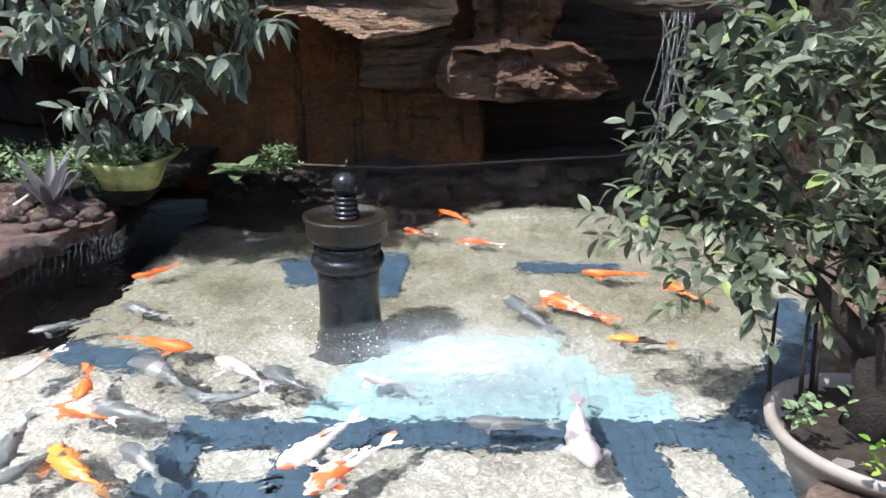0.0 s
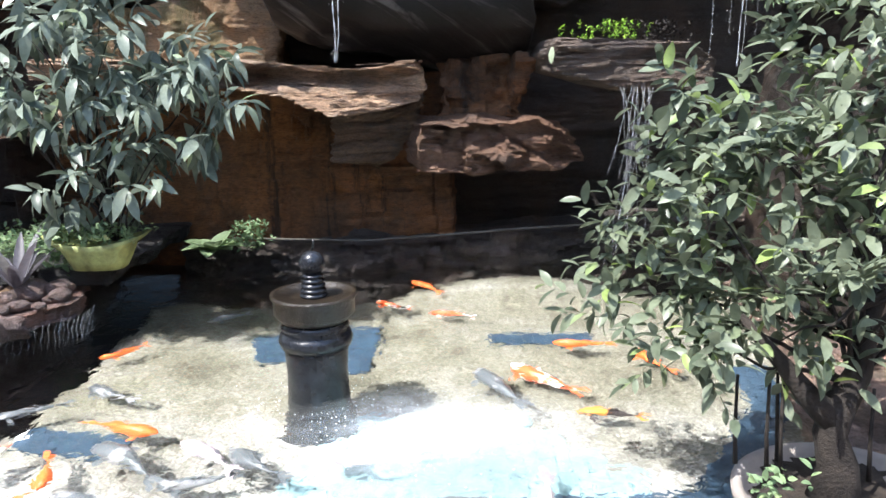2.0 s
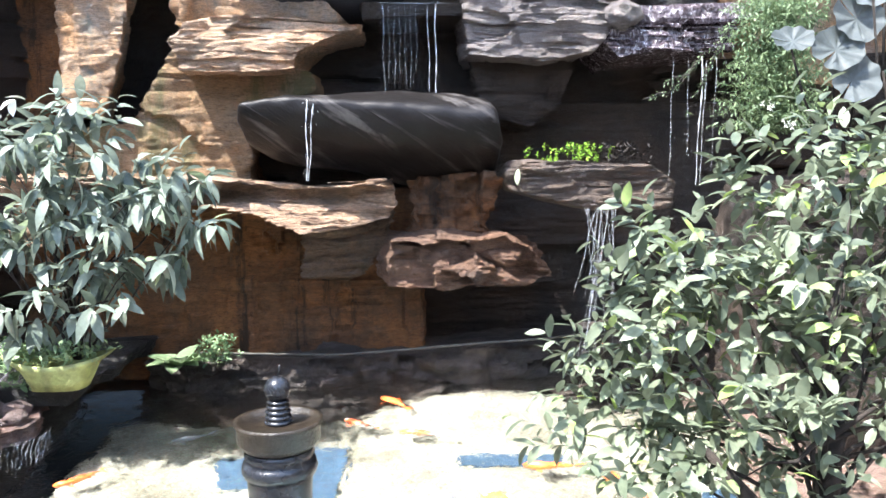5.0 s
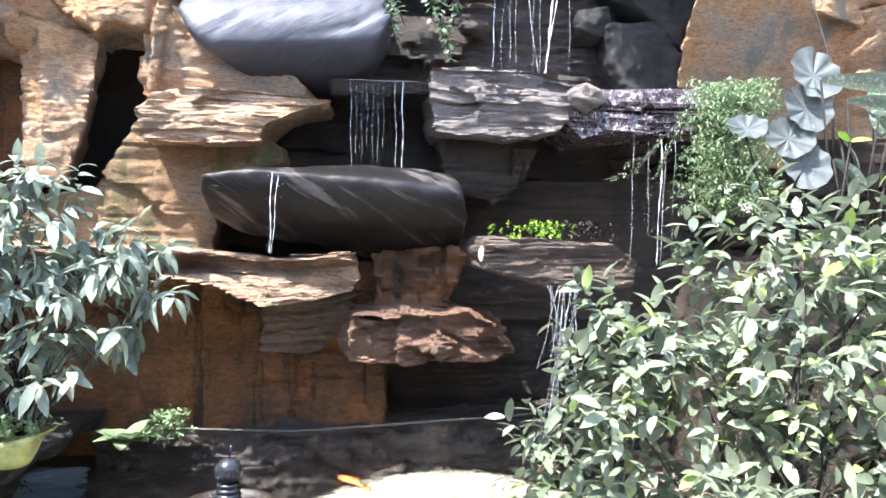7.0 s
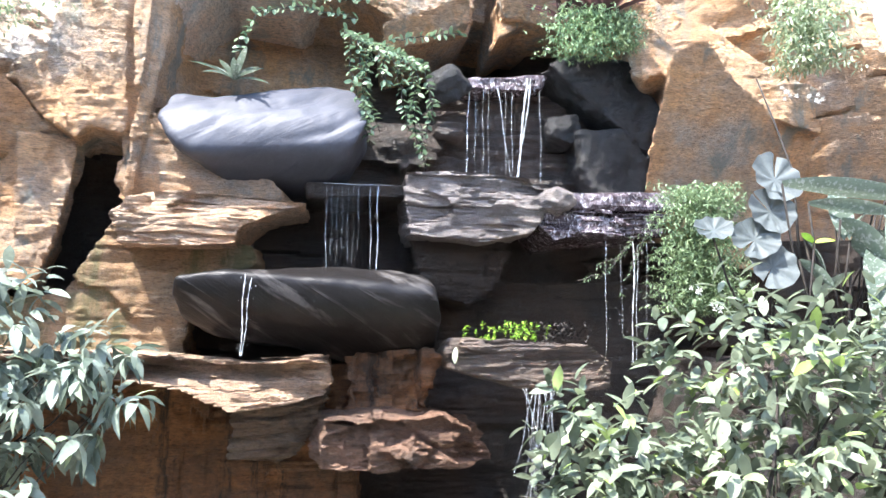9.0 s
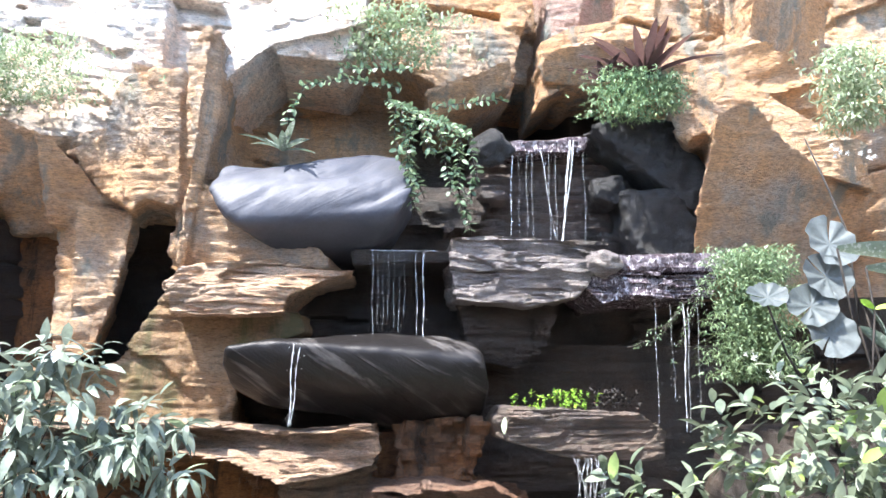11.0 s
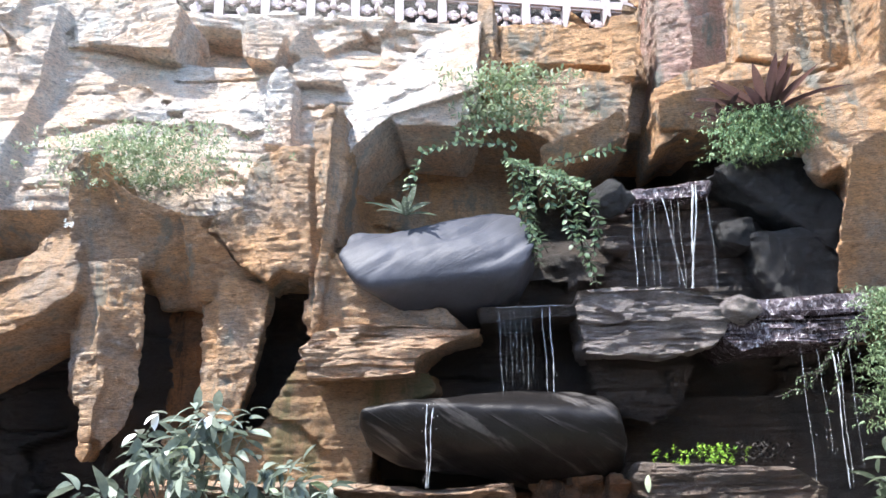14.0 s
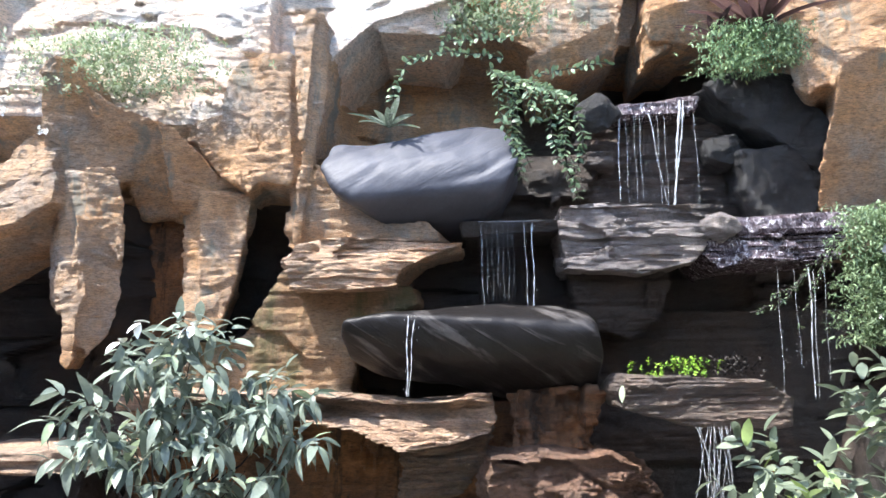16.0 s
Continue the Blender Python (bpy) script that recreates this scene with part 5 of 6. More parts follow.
pot = thing("plant_pot", (1.31, 1.94, -0.14), "large round pinkish-grey pot filled with soil", "plant pot")
bm = bmesh.new()
lathe(bm, [(0.22, -0.25), (0.29, 0.1), (0.315, 0.17), (0.335, 0.17), (0.34, 0.2), (0.325, 0.212), (0.305, 0.2), (0.295, 0.17), (0.05, 0.16)], 48)
part("body", bm, M_POT, pot)
bm = bmesh.new()
bmesh.ops.create_grid(bm, x_segments=24, y_segments=24, size=0.29)
for v in list(bm.verts):
    if v.co.length > 0.297:
        bm.verts.remove(v)
for v in bm.verts:
    v.co.z = 0.175 + 0.02 * noise.noise(v.co * 12)
part("soil", bm, M_SOIL, pot)
wp = thing("weed", (1.05, 1.9, 0.08), "small weed sprouting at the pot's edge", "plant")
bm = bmesh.new()
rnd = random.Random(19)
for k in range(7):
    spray(bm, Vector((rnd.gauss(0, 0.05), rnd.gauss(0, 0.04), 0.02 + 0.05 * rnd.random())), (rnd.gauss(0, .5), rnd.gauss(0, .5), 1), 5, 0.04, 0.022, rnd)
part("leaves", bm, M_LEAF_FINE, wp)

SEEDLING = (1.08, 1.62, 0.11)
wp = thing("weed", SEEDLING, "bright green seedling at the pot rim", "plant")
bm = bmesh.new()
for k in range(4):
    spray(bm, Vector((rnd.gauss(0, 0.02), rnd.gauss(0, 0.02), 0.01)), (rnd.gauss(0, .5), rnd.gauss(0, .5), 1), 5, 0.035, 0.022, rnd)
part("leaves", bm, M_LEAF_YEL, wp)

# shrub in the trough at the left
lp = thing("potted_shrub", (-1.6, 3.95, 0.42), "shrub with drooping blue-green leaves in a trough", "shrub")
CL2 = [(-0.12, 0.0, 1.2), (0.06, 0.05, 1.24), (0.28, 0.0, 1.08), (-0.3, 0, 1.08), (-0.1, -0.1, 1.0), (0.12, -0.1, 1.02), (0.42, -0.05, 0.94), (0.64, 0.0, 0.9), (-0.42, 0, 0.86), (-0.2, -0.15, 0.8), (0.08, -0.15, 0.82), (0.34, -0.1, 0.8),
       (0.6, -0.05, 0.72), (-0.34, -0.05, 0.62), (-0.06, -0.12, 0.6), (0.18, -0.1, 0.62), (0.4, -0.05, 0.6), (0.1, -0.1, 0.42), (0.3, -0.05, 0.44), (-0.08, -0.1, 0.34), (0.16, -0.1, 0.24), (-0.48, 0.05, 0.66)]
bush(lp, CL2, (0.02, 0, 0.0), M_LEAF_BLUE, M_BARK, 0.135, 0.05, 8, 5, 7, 0.6, 0.2, 120, 0.009, 0.45, 0.15)
rnd = random.Random(23)
for x, z, n in ((-0.17, 1.36, 3), (0.1, 1.34, 3), (-0.26, 1.26, 2), (0.36, 1.12, 1)):
    for k in range(n):
        bm = bmesh.new()
        add_leaf(bm, aim((x + rnd.gauss(0, 0.02), -0.08, z), (rnd.gauss(0, 0.6), -0.5, 0.3 - 0.6 * k), rnd.gauss(0, 0.3)), 0.085, 0.05, 0.25, 0.3)
        part("bract", bm, M_FLOWER, lp, "white bract")
tr = thing("plant_trough", (-1.65, 3.9, 0.32), "mossy yellow-green glazed trough with flared ends", "plant pot")
bm = bmesh.new()
prof = [(0.0, 0.13, 0.1), (0.05, 0.155, 0.11), (0.12, 0.185, 0.125), (0.155, 0.235, 0.135), (0.185, 0.27, 0.14)]
rings = []
for z, a, b in prof + [(0.185, 0.255, 0.125), (0.14, 0.2, 0.11)]:
    rings.append([bm.verts.new((a * math.copysign(abs(math.cos(k * math.tau / 40)) ** 0.6, math.cos(k * math.tau / 40)), b * math.copysign(abs(math.sin(k * math.tau / 40)) ** 0.6, math.sin(k * math.tau / 40)), z - 0.05 * (1 - abs(math.cos(k * math.tau / 40))) * (z > 0.1))) for k in range(40)])
for r0, r1 in zip(rings, rings[1:]):
    for k in range(40):
        bm.faces.new((r0[k], r0[(k + 1) % 40], r1[(k + 1) % 40], r1[k]))
bm.faces.new(rings[0][::-1])
bm.faces.new(rings[-1])
part("body", bm, M_TROUGH, tr)


def groundcover(name, at, radii, n, length, width, mat, label, seed, category="plant", per=5, up=1.0):
    g = thing(name, at, label, category)
    rnd = random.Random(seed)
    bm = bmesh.new()
    for _ in range(n):
        p = Vector((rnd.gauss(0, 0.5) * radii[0], rnd.gauss(0, 0.5) * radii[1], rnd.random() * radii[2]))
        spray(bm, p, (rnd.gauss(0, .5), rnd.gauss(0, .5), up), per, length, width, rnd, step=length * 0.3)
    tagged(part("leaves", bm, mat, g), kind="stuff")
    return g


M_LEAF_FERN = leaf_material("feathery_fern", (0.1, 0.15, 0.075), (0.23, 0.31, 0.17), (0.34, 0.43, 0.22), 0.5)
M_LEAF_VINE = leaf_material("vine_leaf", (0.06, 0.1, 0.055), (0.18, 0.255, 0.15), (0.3, 0.37, 0.21), 0.4)
groundcover("moss_fern", (-1.65, 3.86, 0.46), (0.24, 0.1, 0.06), 90, 0.04, 0.014, M_LEAF_FINE, "green moss and ferns filling the trough", 31)
groundcover("creeper", (-1.86, 3.92, 0.26), (0.12, 0.1, 0.22), 36, 0.06, 0.03, M_LEAF_FINE, "green creeper trailing beside the trough", 32)
groundcover("basin_herb", (1.12, 4.4, 1.44), (0.24, 0.08, 0.12), 60, 0.022, 0.012, M_LEAF_YEL, "bright yellow-green herbs in the stone trough", 33)
groundcover("basin_herb", (1.5, 4.55, 1.45), (0.12, 0.08, 0.1), 40, 0.03, 0.014, M_BARK, "dry brown sprigs in the stone trough", 34)
groundcover("kerb_plant", (-1.06, 4.74, 0.2), (0.12, 0.07, 0.16), 90, 0.035, 0.016, M_LEAF_FINE, "small-leaved plant on the pond kerb", 35)
groundcover("cliff_moss", (1.86, 5.02, 3.5), (0.28, 0.14, 0.36), 900, 0.032, 0.01, M_LEAF_FINE, "ferny green tuft hanging below the bromeliad", 36, up=-0.2)
groundcover("cliff_moss", (2.14, 4.98, 3.58), (0.1, 0.1, 0.26), 240, 0.034, 0.01, M_LEAF_FERN, "yellow-green moss hanging from the rock", 37, up=-0.5)
groundcover("hanging_fern", (2.2, 4.1, 1.62), (0.23, 0.15, 0.74), 2600, 0.032, 0.009, M_LEAF_FERN, "feathery green fern hanging beside the falls", 38, up=0.0)
groundcover("cliff_bush", (-2.52, 4.85, 3.4), (0.66, 0.2, 0.46), 1000, 0.034, 0.015, M_LEAF_PALE, "sunlit small-leaved bush on the rock ledge", 39, up=0.6)
groundcover("cliff_bush", (3.25, 4.55, 3.32), (0.26, 0.16, 0.56), 500, 0.055, 0.016, M_LEAF_PALE, "hanging bush with narrow yellow-green leaves", 41, up=-0.3)
groundcover("cliff_shrub", (0.12, 5.4, 4.02), (0.5, 0.14, 0.44), 420, 0.045, 0.02, M_LEAF_PALE, "light green shrub growing from the cliff", 42, up=0.5)
groundcover("bank_plant", (-2.4, 4.4, 0.24), (0.5, 0.25, 0.16), 150, 0.05, 0.02, M_LEAF_FINE, "low green plants on the rock bank", 43)


def blades(name, at, n, length, width, mat, label, seed, spread=0.9, droop=0.5, category="plant", up=0.8):
    """A rosette of sword leaves, each leaf a part."""
    g = thing(name, at, label, category)
    rnd = random.Random(seed)
    for k in range(n):
        a = k * 2.4
        s = 0.6 + 0.5 * rnd.random()
        bm = bmesh.new()
        add_leaf(bm, aim((0, 0, 0), (math.cos(a) * spread, math.sin(a) * spread, up + 0.5 * rnd.random())), length * s, width, 0.35, droop * rnd.random(), 6)
        part("leaf", bm, mat, g)
    return g


blades("bromeliad", (2.0, 5.1, 3.82), 26, 0.56, 0.07, M_LEAF_RED, "dark red-green bromeliad on the mossy rock", 1, 1.3, 0.4, up=0.6)
blades("bromeliad", (1.72, 5.2, 3.84), 10, 0.36, 0.05, M_LEAF_RED, "small dark bromeliad with narrow leaves", 2, 1.0, 0.4, up=0.4)
blades("agave", (-0.6, 4.95, 3.16), 11, 0.3, 0.05, M_LEAF_SPOT, "agave-like rosette growing on the grey stone", 3, 1.0, 0.4, up=0.4)
blades("spiky_plant", (-2.04, 3.78, 0.22), 12, 0.36, 0.055, M_LEAF_PURPLE, "dark purple sword-leaved plant on the bank", 4, 0.62, 0.25, up=0.8)
blades("kerb_leaf_plant", (-1.3, 4.7, 0.2), 13, 0.22, 0.12, M_LEAF_FERN, "broad-leaved plant on the pond kerb", 5, 1.0, 0.6, up=0.3)


def vine(name, paths, leaf, width, mat, label, seed, gap=0.035):
    """Trailing stems with leaves in pairs."""
    rnd = random.Random(seed)
    o = Vector(paths[0][0])
    g = thing(name, o, label, "vine")
    for pth in paths:
        pts = [Vector(p) - o for p in pth]
        fine = []
        for a, b in zip(pts, pts[1:]):
            k = max(2, int((b - a).length / gap))
            fine += [a.lerp(b, i / k) + Vector((rnd.gauss(0, .008), rnd.gauss(0, .008), rnd.gauss(0, .008))) for i in range(k)]
        bm = bmesh.new()
        tube(bm, fine, 0.004, 5)
        part("stem", bm, M_BARK, g)
        bm = bmesh.new()
        for i in range(len(fine) - 1):
            d = (fine[i + 1] - fine[i]).normalized()
            for sgn in (-1, 1):
                sd = d.cross(Vector((0, -1, 0.2))).normalized() * sgn
                add_leaf(bm, aim(fine[i], sd + d * 0.4 + Vector((rnd.gauss(0, .3), -0.4, rnd.gauss(0, .3))), rnd.gauss(0, 0.5)), leaf * (0.7 + 0.5 * rnd.random()), width, 0.2, 0.3)
        tagged(part("leaves", bm, mat, g), kind="stuff")
    return g


rnd = random.Random(77)
paths = [[(0.2, 5.2, 3.75), (-0.2, 5.0, 3.72), (-0.45, 4.9, 3.62), (-0.55, 4.85, 3.4), (-0.56, 4.85, 3.25)], [(0.3, 5.2, 3.9), (0.0, 5.1, 3.85), (-0.3, 5.0, 3.8)], [(0.45, 5.2, 3.6), (0.75, 5.1, 3.62), (0.98, 5.0, 3.6)]]
for k in range(11):
    x = 0.12 + 0.05 * k
    top = 3.62 - 0.02 * k
    ln = 0.5 + 0.25 * math.sin(k * 0.9) + 0.1 * rnd.random()
    paths.append([(x, 5.1, top), (x + 0.03, 4.85, top - 0.15), (x + 0.05 + rnd.gauss(0, .03), 4.8, top - 0.15 - ln * 0.5), (x + 0.09 + rnd.gauss(0, .04), 4.8, top - 0.1 - ln)])
vine("trailing_vine", paths, 0.052, 0.03, M_LEAF_VINE, "green vine trailing over the grey stone", 6)
vine("thin_twig", [[(2.15, 4.12, 2.27), (1.93, 4.12, 2.16), (1.77, 4.12, 2.01), (1.65, 4.12, 1.86), (1.45, 4.12, 1.79)], [(1.76, 4.1, 2), (1.71, 4.1, 1.92), (1.54, 4.1, 1.88)], [(1.92, 4.1, 2.16), (1.81, 4.1, 1.96), (1.74, 4.1, 1.79)]], 0.02, 0.007, M_LEAF_FERN, "thin yellowish twig hanging before the falls", 7, 0.013)


yl = thing("yellow_leaf", (0.77, 4.14, 1.42), "single yellow-green leaf hanging from the stone trough", "leaf")
bm = bmesh.new()
add_leaf(bm, aim((0, 0, 0), (-0.2, -0.3, -1)), 0.09, 0.035, 0.2, 0.2)
part("blade", bm, M_LEAF_PALE, yl)


# crinkled silver leaves and spotted leaves at the right
def round_leaf(bm, m, r, ruffle, seed):
    n = 36
    c = bm.verts.new(m @ Vector((0, 0, -0.15 * r)))
    rings = []
    for j in range(1, 5):
        q = r * j / 4 * (1 + 0.05 * math.sin(seed * 2.1))
        rings.append([bm.verts.new(m @ Vector((q * (1 + 0.07 * math.sin(k * math.tau / n * 3 + seed * 1.7)) * math.cos(k * math.tau / n), q * (0.92 + 0.06 * math.sin(k * math.tau / n * 2 + seed)) * math.sin(k * math.tau / n), (-0.15 + 0.2 * (j / 4) ** 2) * r + ruffle * r * (j / 4) * math.sin(k * math.tau / n * 9 + seed)))) for k in range(n)])
    for k in range(n - 1):
        bm.faces.new((c, rings[0][k], rings[0][k + 1]))
        for a, b in zip(rings, rings[1:]):
            bm.faces.new((a[k], b[k], b[k + 1], a[k + 1]))


sl = thing("silver_begonia", (2.1, 3.5, 1.35), "plant with crinkled round silver-grey leaves", "plant")
for k, (x, y, z, r, tx, ty) in enumerate([(2.32, 3.5, 2.29, 0.145, 68, 12), (2.26, 3.46, 2.11, 0.12, 80, -8), (1.97, 3.5, 2.02, 0.1, 48, -14), (2.16, 3.45, 1.97, 0.125, 66, -20), (2.23, 3.42, 1.83, 0.125, 70, 8)]):
    bm = bmesh.new()
    round_leaf(bm, pose(x - 2.1, y - 3.5, z - 1.35, tx, ty, 0) @ pose(0, 0, 0, 0, 0, 95 + 37 * k), r, 0.085, k)
    part("leaf", bm, M_LEAF_SILVER, sl)
    bm = bmesh.new()
    tube(bm, [(0.2, 0.12, 0.0), ((x - 2.1) * 0.8 + 0.08, 0.08, (z - 1.35) * 0.6), (x - 2.1, y - 3.47, z - 1.37)], 0.006, 5)
    part("stalk", bm, M_BARK, sl)
sp = thing("spotted_begonia", (2.55, 3.4, 1.3), "plant with long white-spotted green leaves", "plant")
rnd = random.Random(51)
for x0, z0, x1, z1, wd in ((2.26, 2.23, 2.95, 2.21, 0.13), (2.44, 2.15, 2.86, 2.13, 0.1), (2.56, 2.06, 2.78, 1.88, 0.15), (2.62, 1.96, 2.84, 1.82, 0.14), (2.66, 1.8, 2.26, 1.6, 0.13), (2.86, 1.84, 2.8, 1.54, 0.2), (2.66, 1.58, 2.38, 1.36, 0.11),
                           (2.8, 1.4, 2.76, 1.08, 0.17), (2.42, 1.98, 2.52, 1.8, 0.12), (2.95, 2.12, 3.05, 1.86, 0.2), (2.9, 2.4, 3.1, 2.1, 0.18), (2.36, 1.86, 2.5, 1.74, 0.08), (2.95, 1.7, 3.1, 1.4, 0.2)):
    o = Vector((x0 - 2.55, rnd.uniform(-0.06, 0.06), z0 - 1.3))
    d = Vector((x1 - x0, -0.08, z1 - z0))
    bm = bmesh.new()
    add_leaf(bm, aim(o, d, (-1 if x1 > x0 else 1) * (1.0 + rnd.gauss(0, 0.15)) if abs(d.z) < abs(d.x) else rnd.gauss(0, 0.2)), d.length, wd * 0.8, 0.3, 0.2, 9)
    part("leaf", bm, M_LEAF_SPOT, sp)
    bm = bmesh.new()
    tube(bm, [(0.1, 0.1, 0.0), (o.x * 0.7 + 0.03, 0.08, o.z * 0.6), tuple(o)], 0.006, 5)
    part("stalk", bm, M_BARK, sp)
for k in range(22):
    o = Vector((rnd.uniform(-0.12, 0.6), rnd.uniform(-0.05, 0.16), rnd.uniform(0.15, 1.0)))
    bm = bmesh.new()
    add_leaf(bm, aim(o, (rnd.gauss(0.1, 0.5), -0.45, -0.75), rnd.gauss(0, 0.3)), rnd.uniform(0.2, 0.32), rnd.uniform(0.1, 0.16), 0.25, 0.25, 8)
    part("leaf", bm, M_LEAF_SPOT, sp)
    bm = bmesh.new()
    tube(bm, [(0.15, 0.15, 0.0), (o.x * 0.7 + 0.05, 0.14, o.z * 0.7), tuple(o)], 0.005, 5)
    part("stalk", bm, M_BARK, sp)
sp = thing("young_shoot", (2.41, 3.36, 1.9), "pair of fresh yellow-green leaves on a thin stem", "plant")
for d in ((-0.8, -0.2, 0.5), (1.0, -0.2, 0.3)):
    bm = bmesh.new()
    add_leaf(bm, aim((0, 0, 0.04), d, 0.8), 0.11, 0.034, 0.3, 0.25)
    part("leaf", bm, M_LEAF_YEL, sp)
bm = bmesh.new()
tube(bm, [(0.02, 0.05, -0.5), (-0.03, 0.02, -0.25), (0, 0, 0.05)], 0.005, 5)
part("stalk", bm, M_BARK, sp)
for at in ((2.1, 4.0, 1.75), (2.2, 3.98, 1.66), (3.05, 4.5, 3.1), (3.2, 4.45, 3.05), (-2.95, 4.8, 3.15), (-3.25, 4.8, 3.3)):
    fl = thing("white_flower", at, "cluster of small white flowers among leaves", "flower", "white flowers")
    rnd = random.Random(int(at[0] * 100) + 999)
    for k in range(6):
        bm = bmesh.new()
        o = Vector((rnd.gauss(0, 0.025), -0.03 + rnd.gauss(0, 0.01), rnd.gauss(0, 0.02)))
        for j in range(5):
            a = j * math.tau / 5
            add_leaf(bm, aim(o, (math.cos(a), -0.5, math.sin(a))), 0.02, 0.014, 0.1, 0.1, 3)
        part("blossom", bm, M_FLOWER, fl)
st = thing("flower_stem", (2.55, 3.7, 1.9), "tall bare flower stalk above the begonias", "plant")
bm = bmesh.new()
tube(bm, [(0, 0, 0), (0.05, 0.1, 0.5), (0.02, 0.2, 0.8), (-0.02, 0.3, 1.1)], [0.008, 0.007, 0.006, 0.004], 6)
part("stalk", bm, M_BARK, st)
pl = thing("bank_rock", (2.15, 3.75, 0.0), "planting pedestal of grey rock on the bank", "rock")
bm = remeshed(prism([(-0.05, 0.0), (1.5, 0.0), (1.5, 1.45), (0.5, 1.4), (0.0, 1.36), (-0.1, 0.9)], -0.4, 0.9), 0.045, 3)
weather(bm, 0.015, 0.03, 61, 0.08, 0.08)
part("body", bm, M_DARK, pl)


# ---- koi ----
def koi_material(name, base, spot, amount):
    m, n, l, b = material(name)
    v = coords(n, l)
    oi = n.new("ShaderNodeObjectInfo")
    sh = n.new("ShaderNodeVectorMath")
    sh.operation = 'ADD'
    l.new(v, sh.inputs[0])
    l.new(oi.outputs["Location"], sh.inputs[1])
    f = tex(n, l, sh.outputs[0], 9, 2, 0.5)
    l.new(mixc(n, l, ramp(n, l, f, [(amount - 0.02, (0, 0, 0)), (amount + 0.02, (1, 1, 1))]), base, spot), b.inputs["Base Color"])
    b.inputs["Roughness"].default_value = 0.35
    return m


K = {"white": koi_material("koi_white", (0.8, 0.76, 0.72), (0.75, 0.2, 0.12), 0.62), "redwhite": koi_material("koi_red_white", (0.8, 0.74, 0.7), (0.8, 0.13, 0.04), 0.5),
     "orange": koi_material("koi_orange", (0.8, 0.15, 0.035), (0.75, 0.5, 0.35), 0.64), "grey": koi_material("koi_grey", (0.11, 0.12, 0.13), (0.26, 0.26, 0.27), 0.55),
     "pink": koi_material("koi_pinkish", (0.5, 0.42, 0.45), (0.25, 0.22, 0.24), 0.6), "black": koi_material("koi_black_orange", (0.7, 0.25, 0.05), (0.05, 0.04, 0.04), 0.5)}
LABEL = {"white": "white koi with a few red patches", "redwhite": "red and white patterned koi", "orange": "bright orange koi", "grey": "dark grey koi", "pink": "pale pinkish-grey koi", "black": "orange koi mottled with black"}


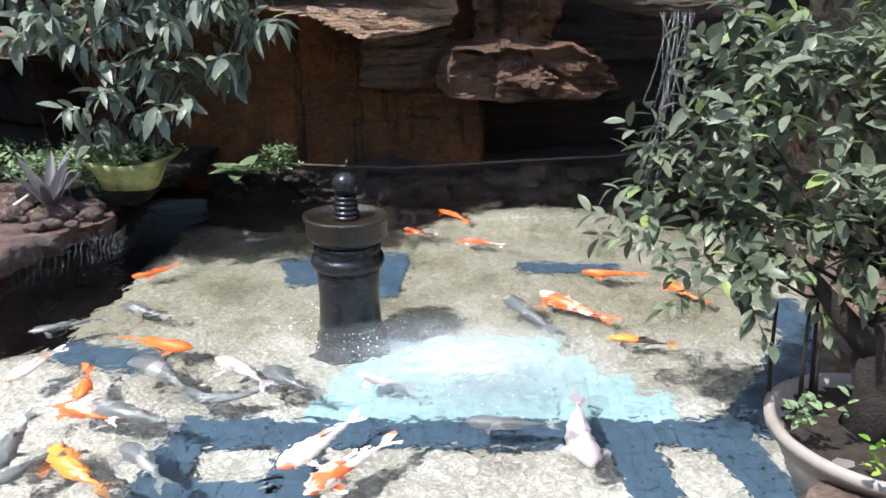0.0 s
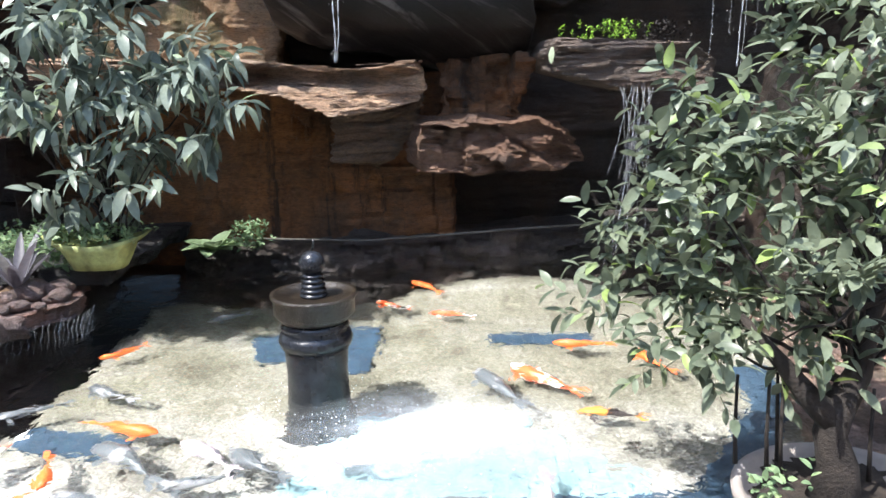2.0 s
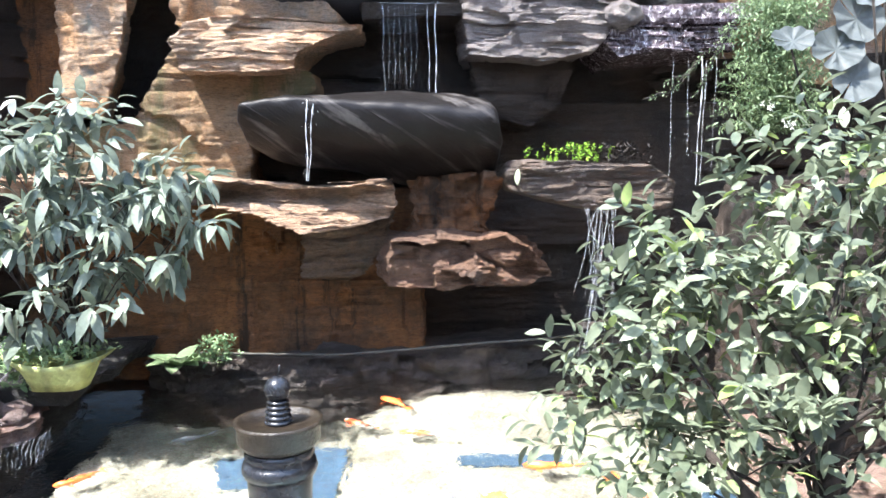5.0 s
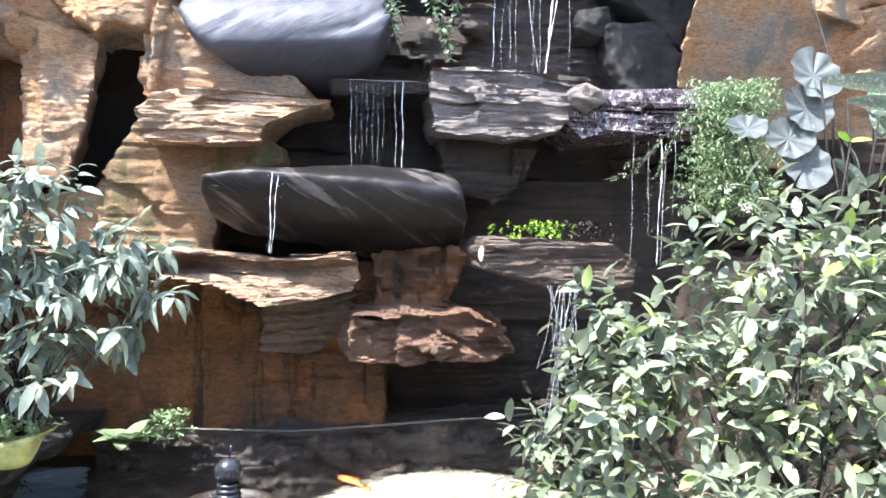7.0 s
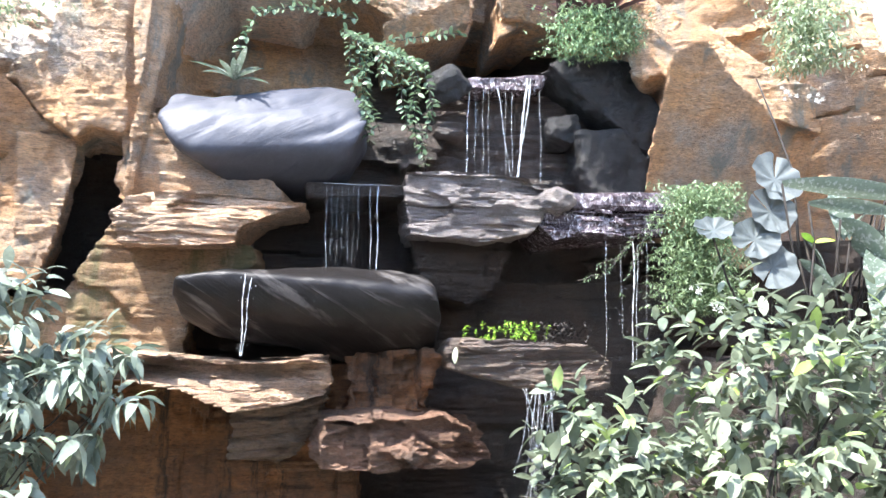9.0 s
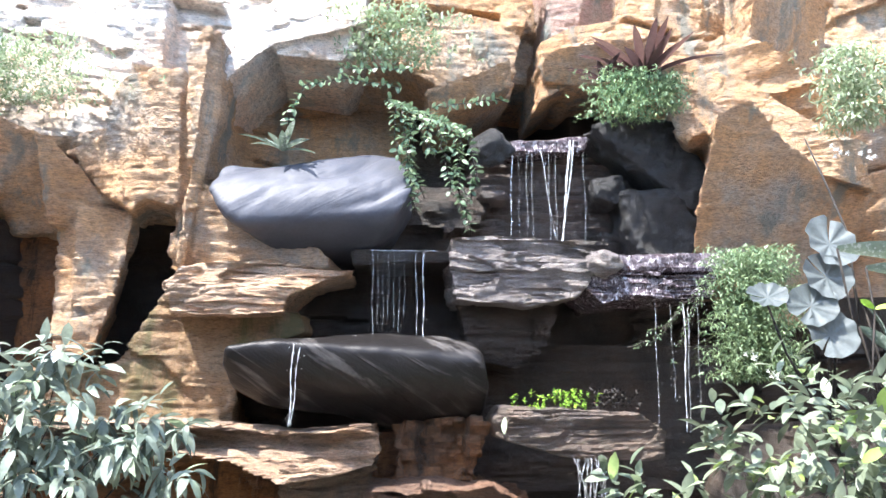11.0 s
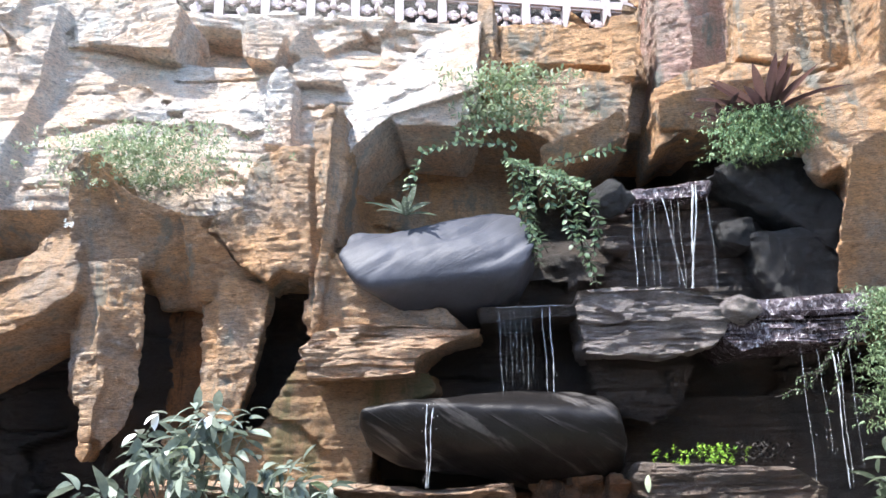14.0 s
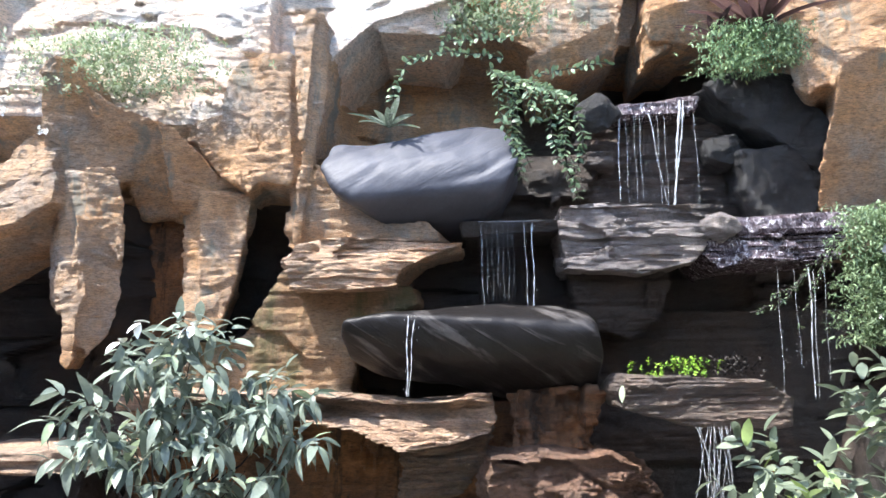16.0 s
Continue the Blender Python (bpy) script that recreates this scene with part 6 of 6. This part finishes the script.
def koi(kind, x0, y0, x1, y1, z, bend):
    length = max(0.26, min(0.46, math.hypot(x1 - x0, y1 - y0) * 1.1))
    g = thing("koi", pose((x0 + x1) / 2, (y0 + y1) / 2, z, 0, 0, math.degrees(math.atan2(y1 - y0, x1 - x0))), LABEL[kind] + " swimming in the pond", "fish", "koi in the pond")
    mat = K[kind]

    def at(s):
        x = (s - 0.5) * length
        return Vector((x, bend * length * math.sin(s * 3.6), 0))
    bm = bmesh.new()
    n, sides, rings = 12, 12, []
    for i in range(n + 1):
        s = 0.8 * i / n
        w = 0.1 * length * (math.sin(math.pi * min(1, (i / n) ** 0.62)) * 0.9 + 0.1 * (1 - i / n)) + 0.012 * length
        c = at(s)
        rings.append([bm.verts.new(c + Vector((0, math.cos(k * math.tau / sides) * w, math.sin(k * math.tau / sides) * w * 1.05))) for k in range(sides)])
    for r0, r1 in zip(rings, rings[1:]):
        for k in range(sides):
            bm.faces.new((r0[k], r0[(k + 1) % sides], r1[(k + 1) % sides], r1[k]))
    bm.faces.new(rings[0])
    bm.faces.new(rings[-1][::-1])
    bmesh.ops.recalc_face_normals(bm, faces=bm.faces)
    part("body", bm, mat, g)
    for nm, a, d, ln, wd in (("tail_fin", at(0.77), at(1.0) - at(0.77) + Vector((0, 0.06 * length, 0.02)), 0.25, 0.07), ("tail_fin", at(0.77), at(1.0) - at(0.77) + Vector((0, -0.06 * length, -0.01)), 0.22, 0.07), ("dorsal_fin", at(0.3) + Vector((0, 0, 0.08 * length)), Vector((1, 0, 0.35)), 0.28, 0.05),
                             ("pectoral_fin", at(0.2) + Vector((0, 0.07 * length, -0.02)), Vector((0.5, 1, -0.1)), 0.15, 0.08), ("pectoral_fin", at(0.2) + Vector((0, -0.07 * length, -0.02)), Vector((0.5, -1, -0.1)), 0.15, 0.08)):
        bm = bmesh.new()
        add_leaf(bm, aim(a, d), ln * length, wd * length, 0.15, 0.1)
        part(nm, bm, mat, g)


SHOAL = [("white", -0.48, 1.94, -0.27, 2.23), ("redwhite", -0.38, 1.83, -0.15, 2.11), ("black", -1.22, 2.06, -0.95, 1.83), ("orange", -1.02, 2.72, -1.32, 2.82), ("grey", -1.2, 2.64, -0.86, 2.34), ("grey", -0.87, 2.36, -0.6, 2.44),
         ("white", -1.58, 2.46, -1.5, 2.72), ("grey", -1.33, 1.95, -1.38, 2.25), ("orange", -1.29, 2.36, -1.36, 2.61), ("grey", -1.18, 2.27, -0.85, 2.15), ("pink", 0.45, 1.97, 0.48, 2.38)]
SHOAL2 = [("redwhite", 0.48, 3.35, 0.74, 3.02), ("orange", 0.72, 3.58, 1.02, 3.54), ("orange", -0.01, 4.76, 0.16, 4.5), ("redwhite", -0.2, 4.36, -0.04, 4.24), ("grey", -1.15, 4.03, -0.94, 4.18), ("black", 0.69, 2.82, 0.95, 2.76),
          ("orange", -1.55, 3.55, -1.38, 3.72), ("grey", -1.71, 2.87, -1.45, 3.0), ("pink", -0.87, 2.64, -0.62, 2.42), ("grey", -0.66, 2.59, -0.43, 2.38), ("redwhite", -1.32, 2.28, -1.07, 2.18)]
SHOAL3 = [("redwhite", 0.1, 4.13, 0.34, 4.03), ("orange", 1.11, 3.5, 1.22, 3.21), ("grey", 0.09, 2.18, 0.38, 2.16), ("grey", -1.28, 1.87, -1.2, 2.02), ("pink", -0.31, 2.55, -0.1, 2.44), ("grey", 0.28, 3.28, 0.49, 2.84), ("grey", -1.0, 2.05, -0.8, 1.85), ("grey", -1.45, 3.2, -1.2, 3.05)]
for i, (kd, xa, ya, xb, yb) in enumerate(SHOAL + SHOAL2 + SHOAL3):
    koi(kd, xa, ya, xb, yb, -0.13 - 0.02 * (i % 3), 0.05 * math.sin(i * 2.1))
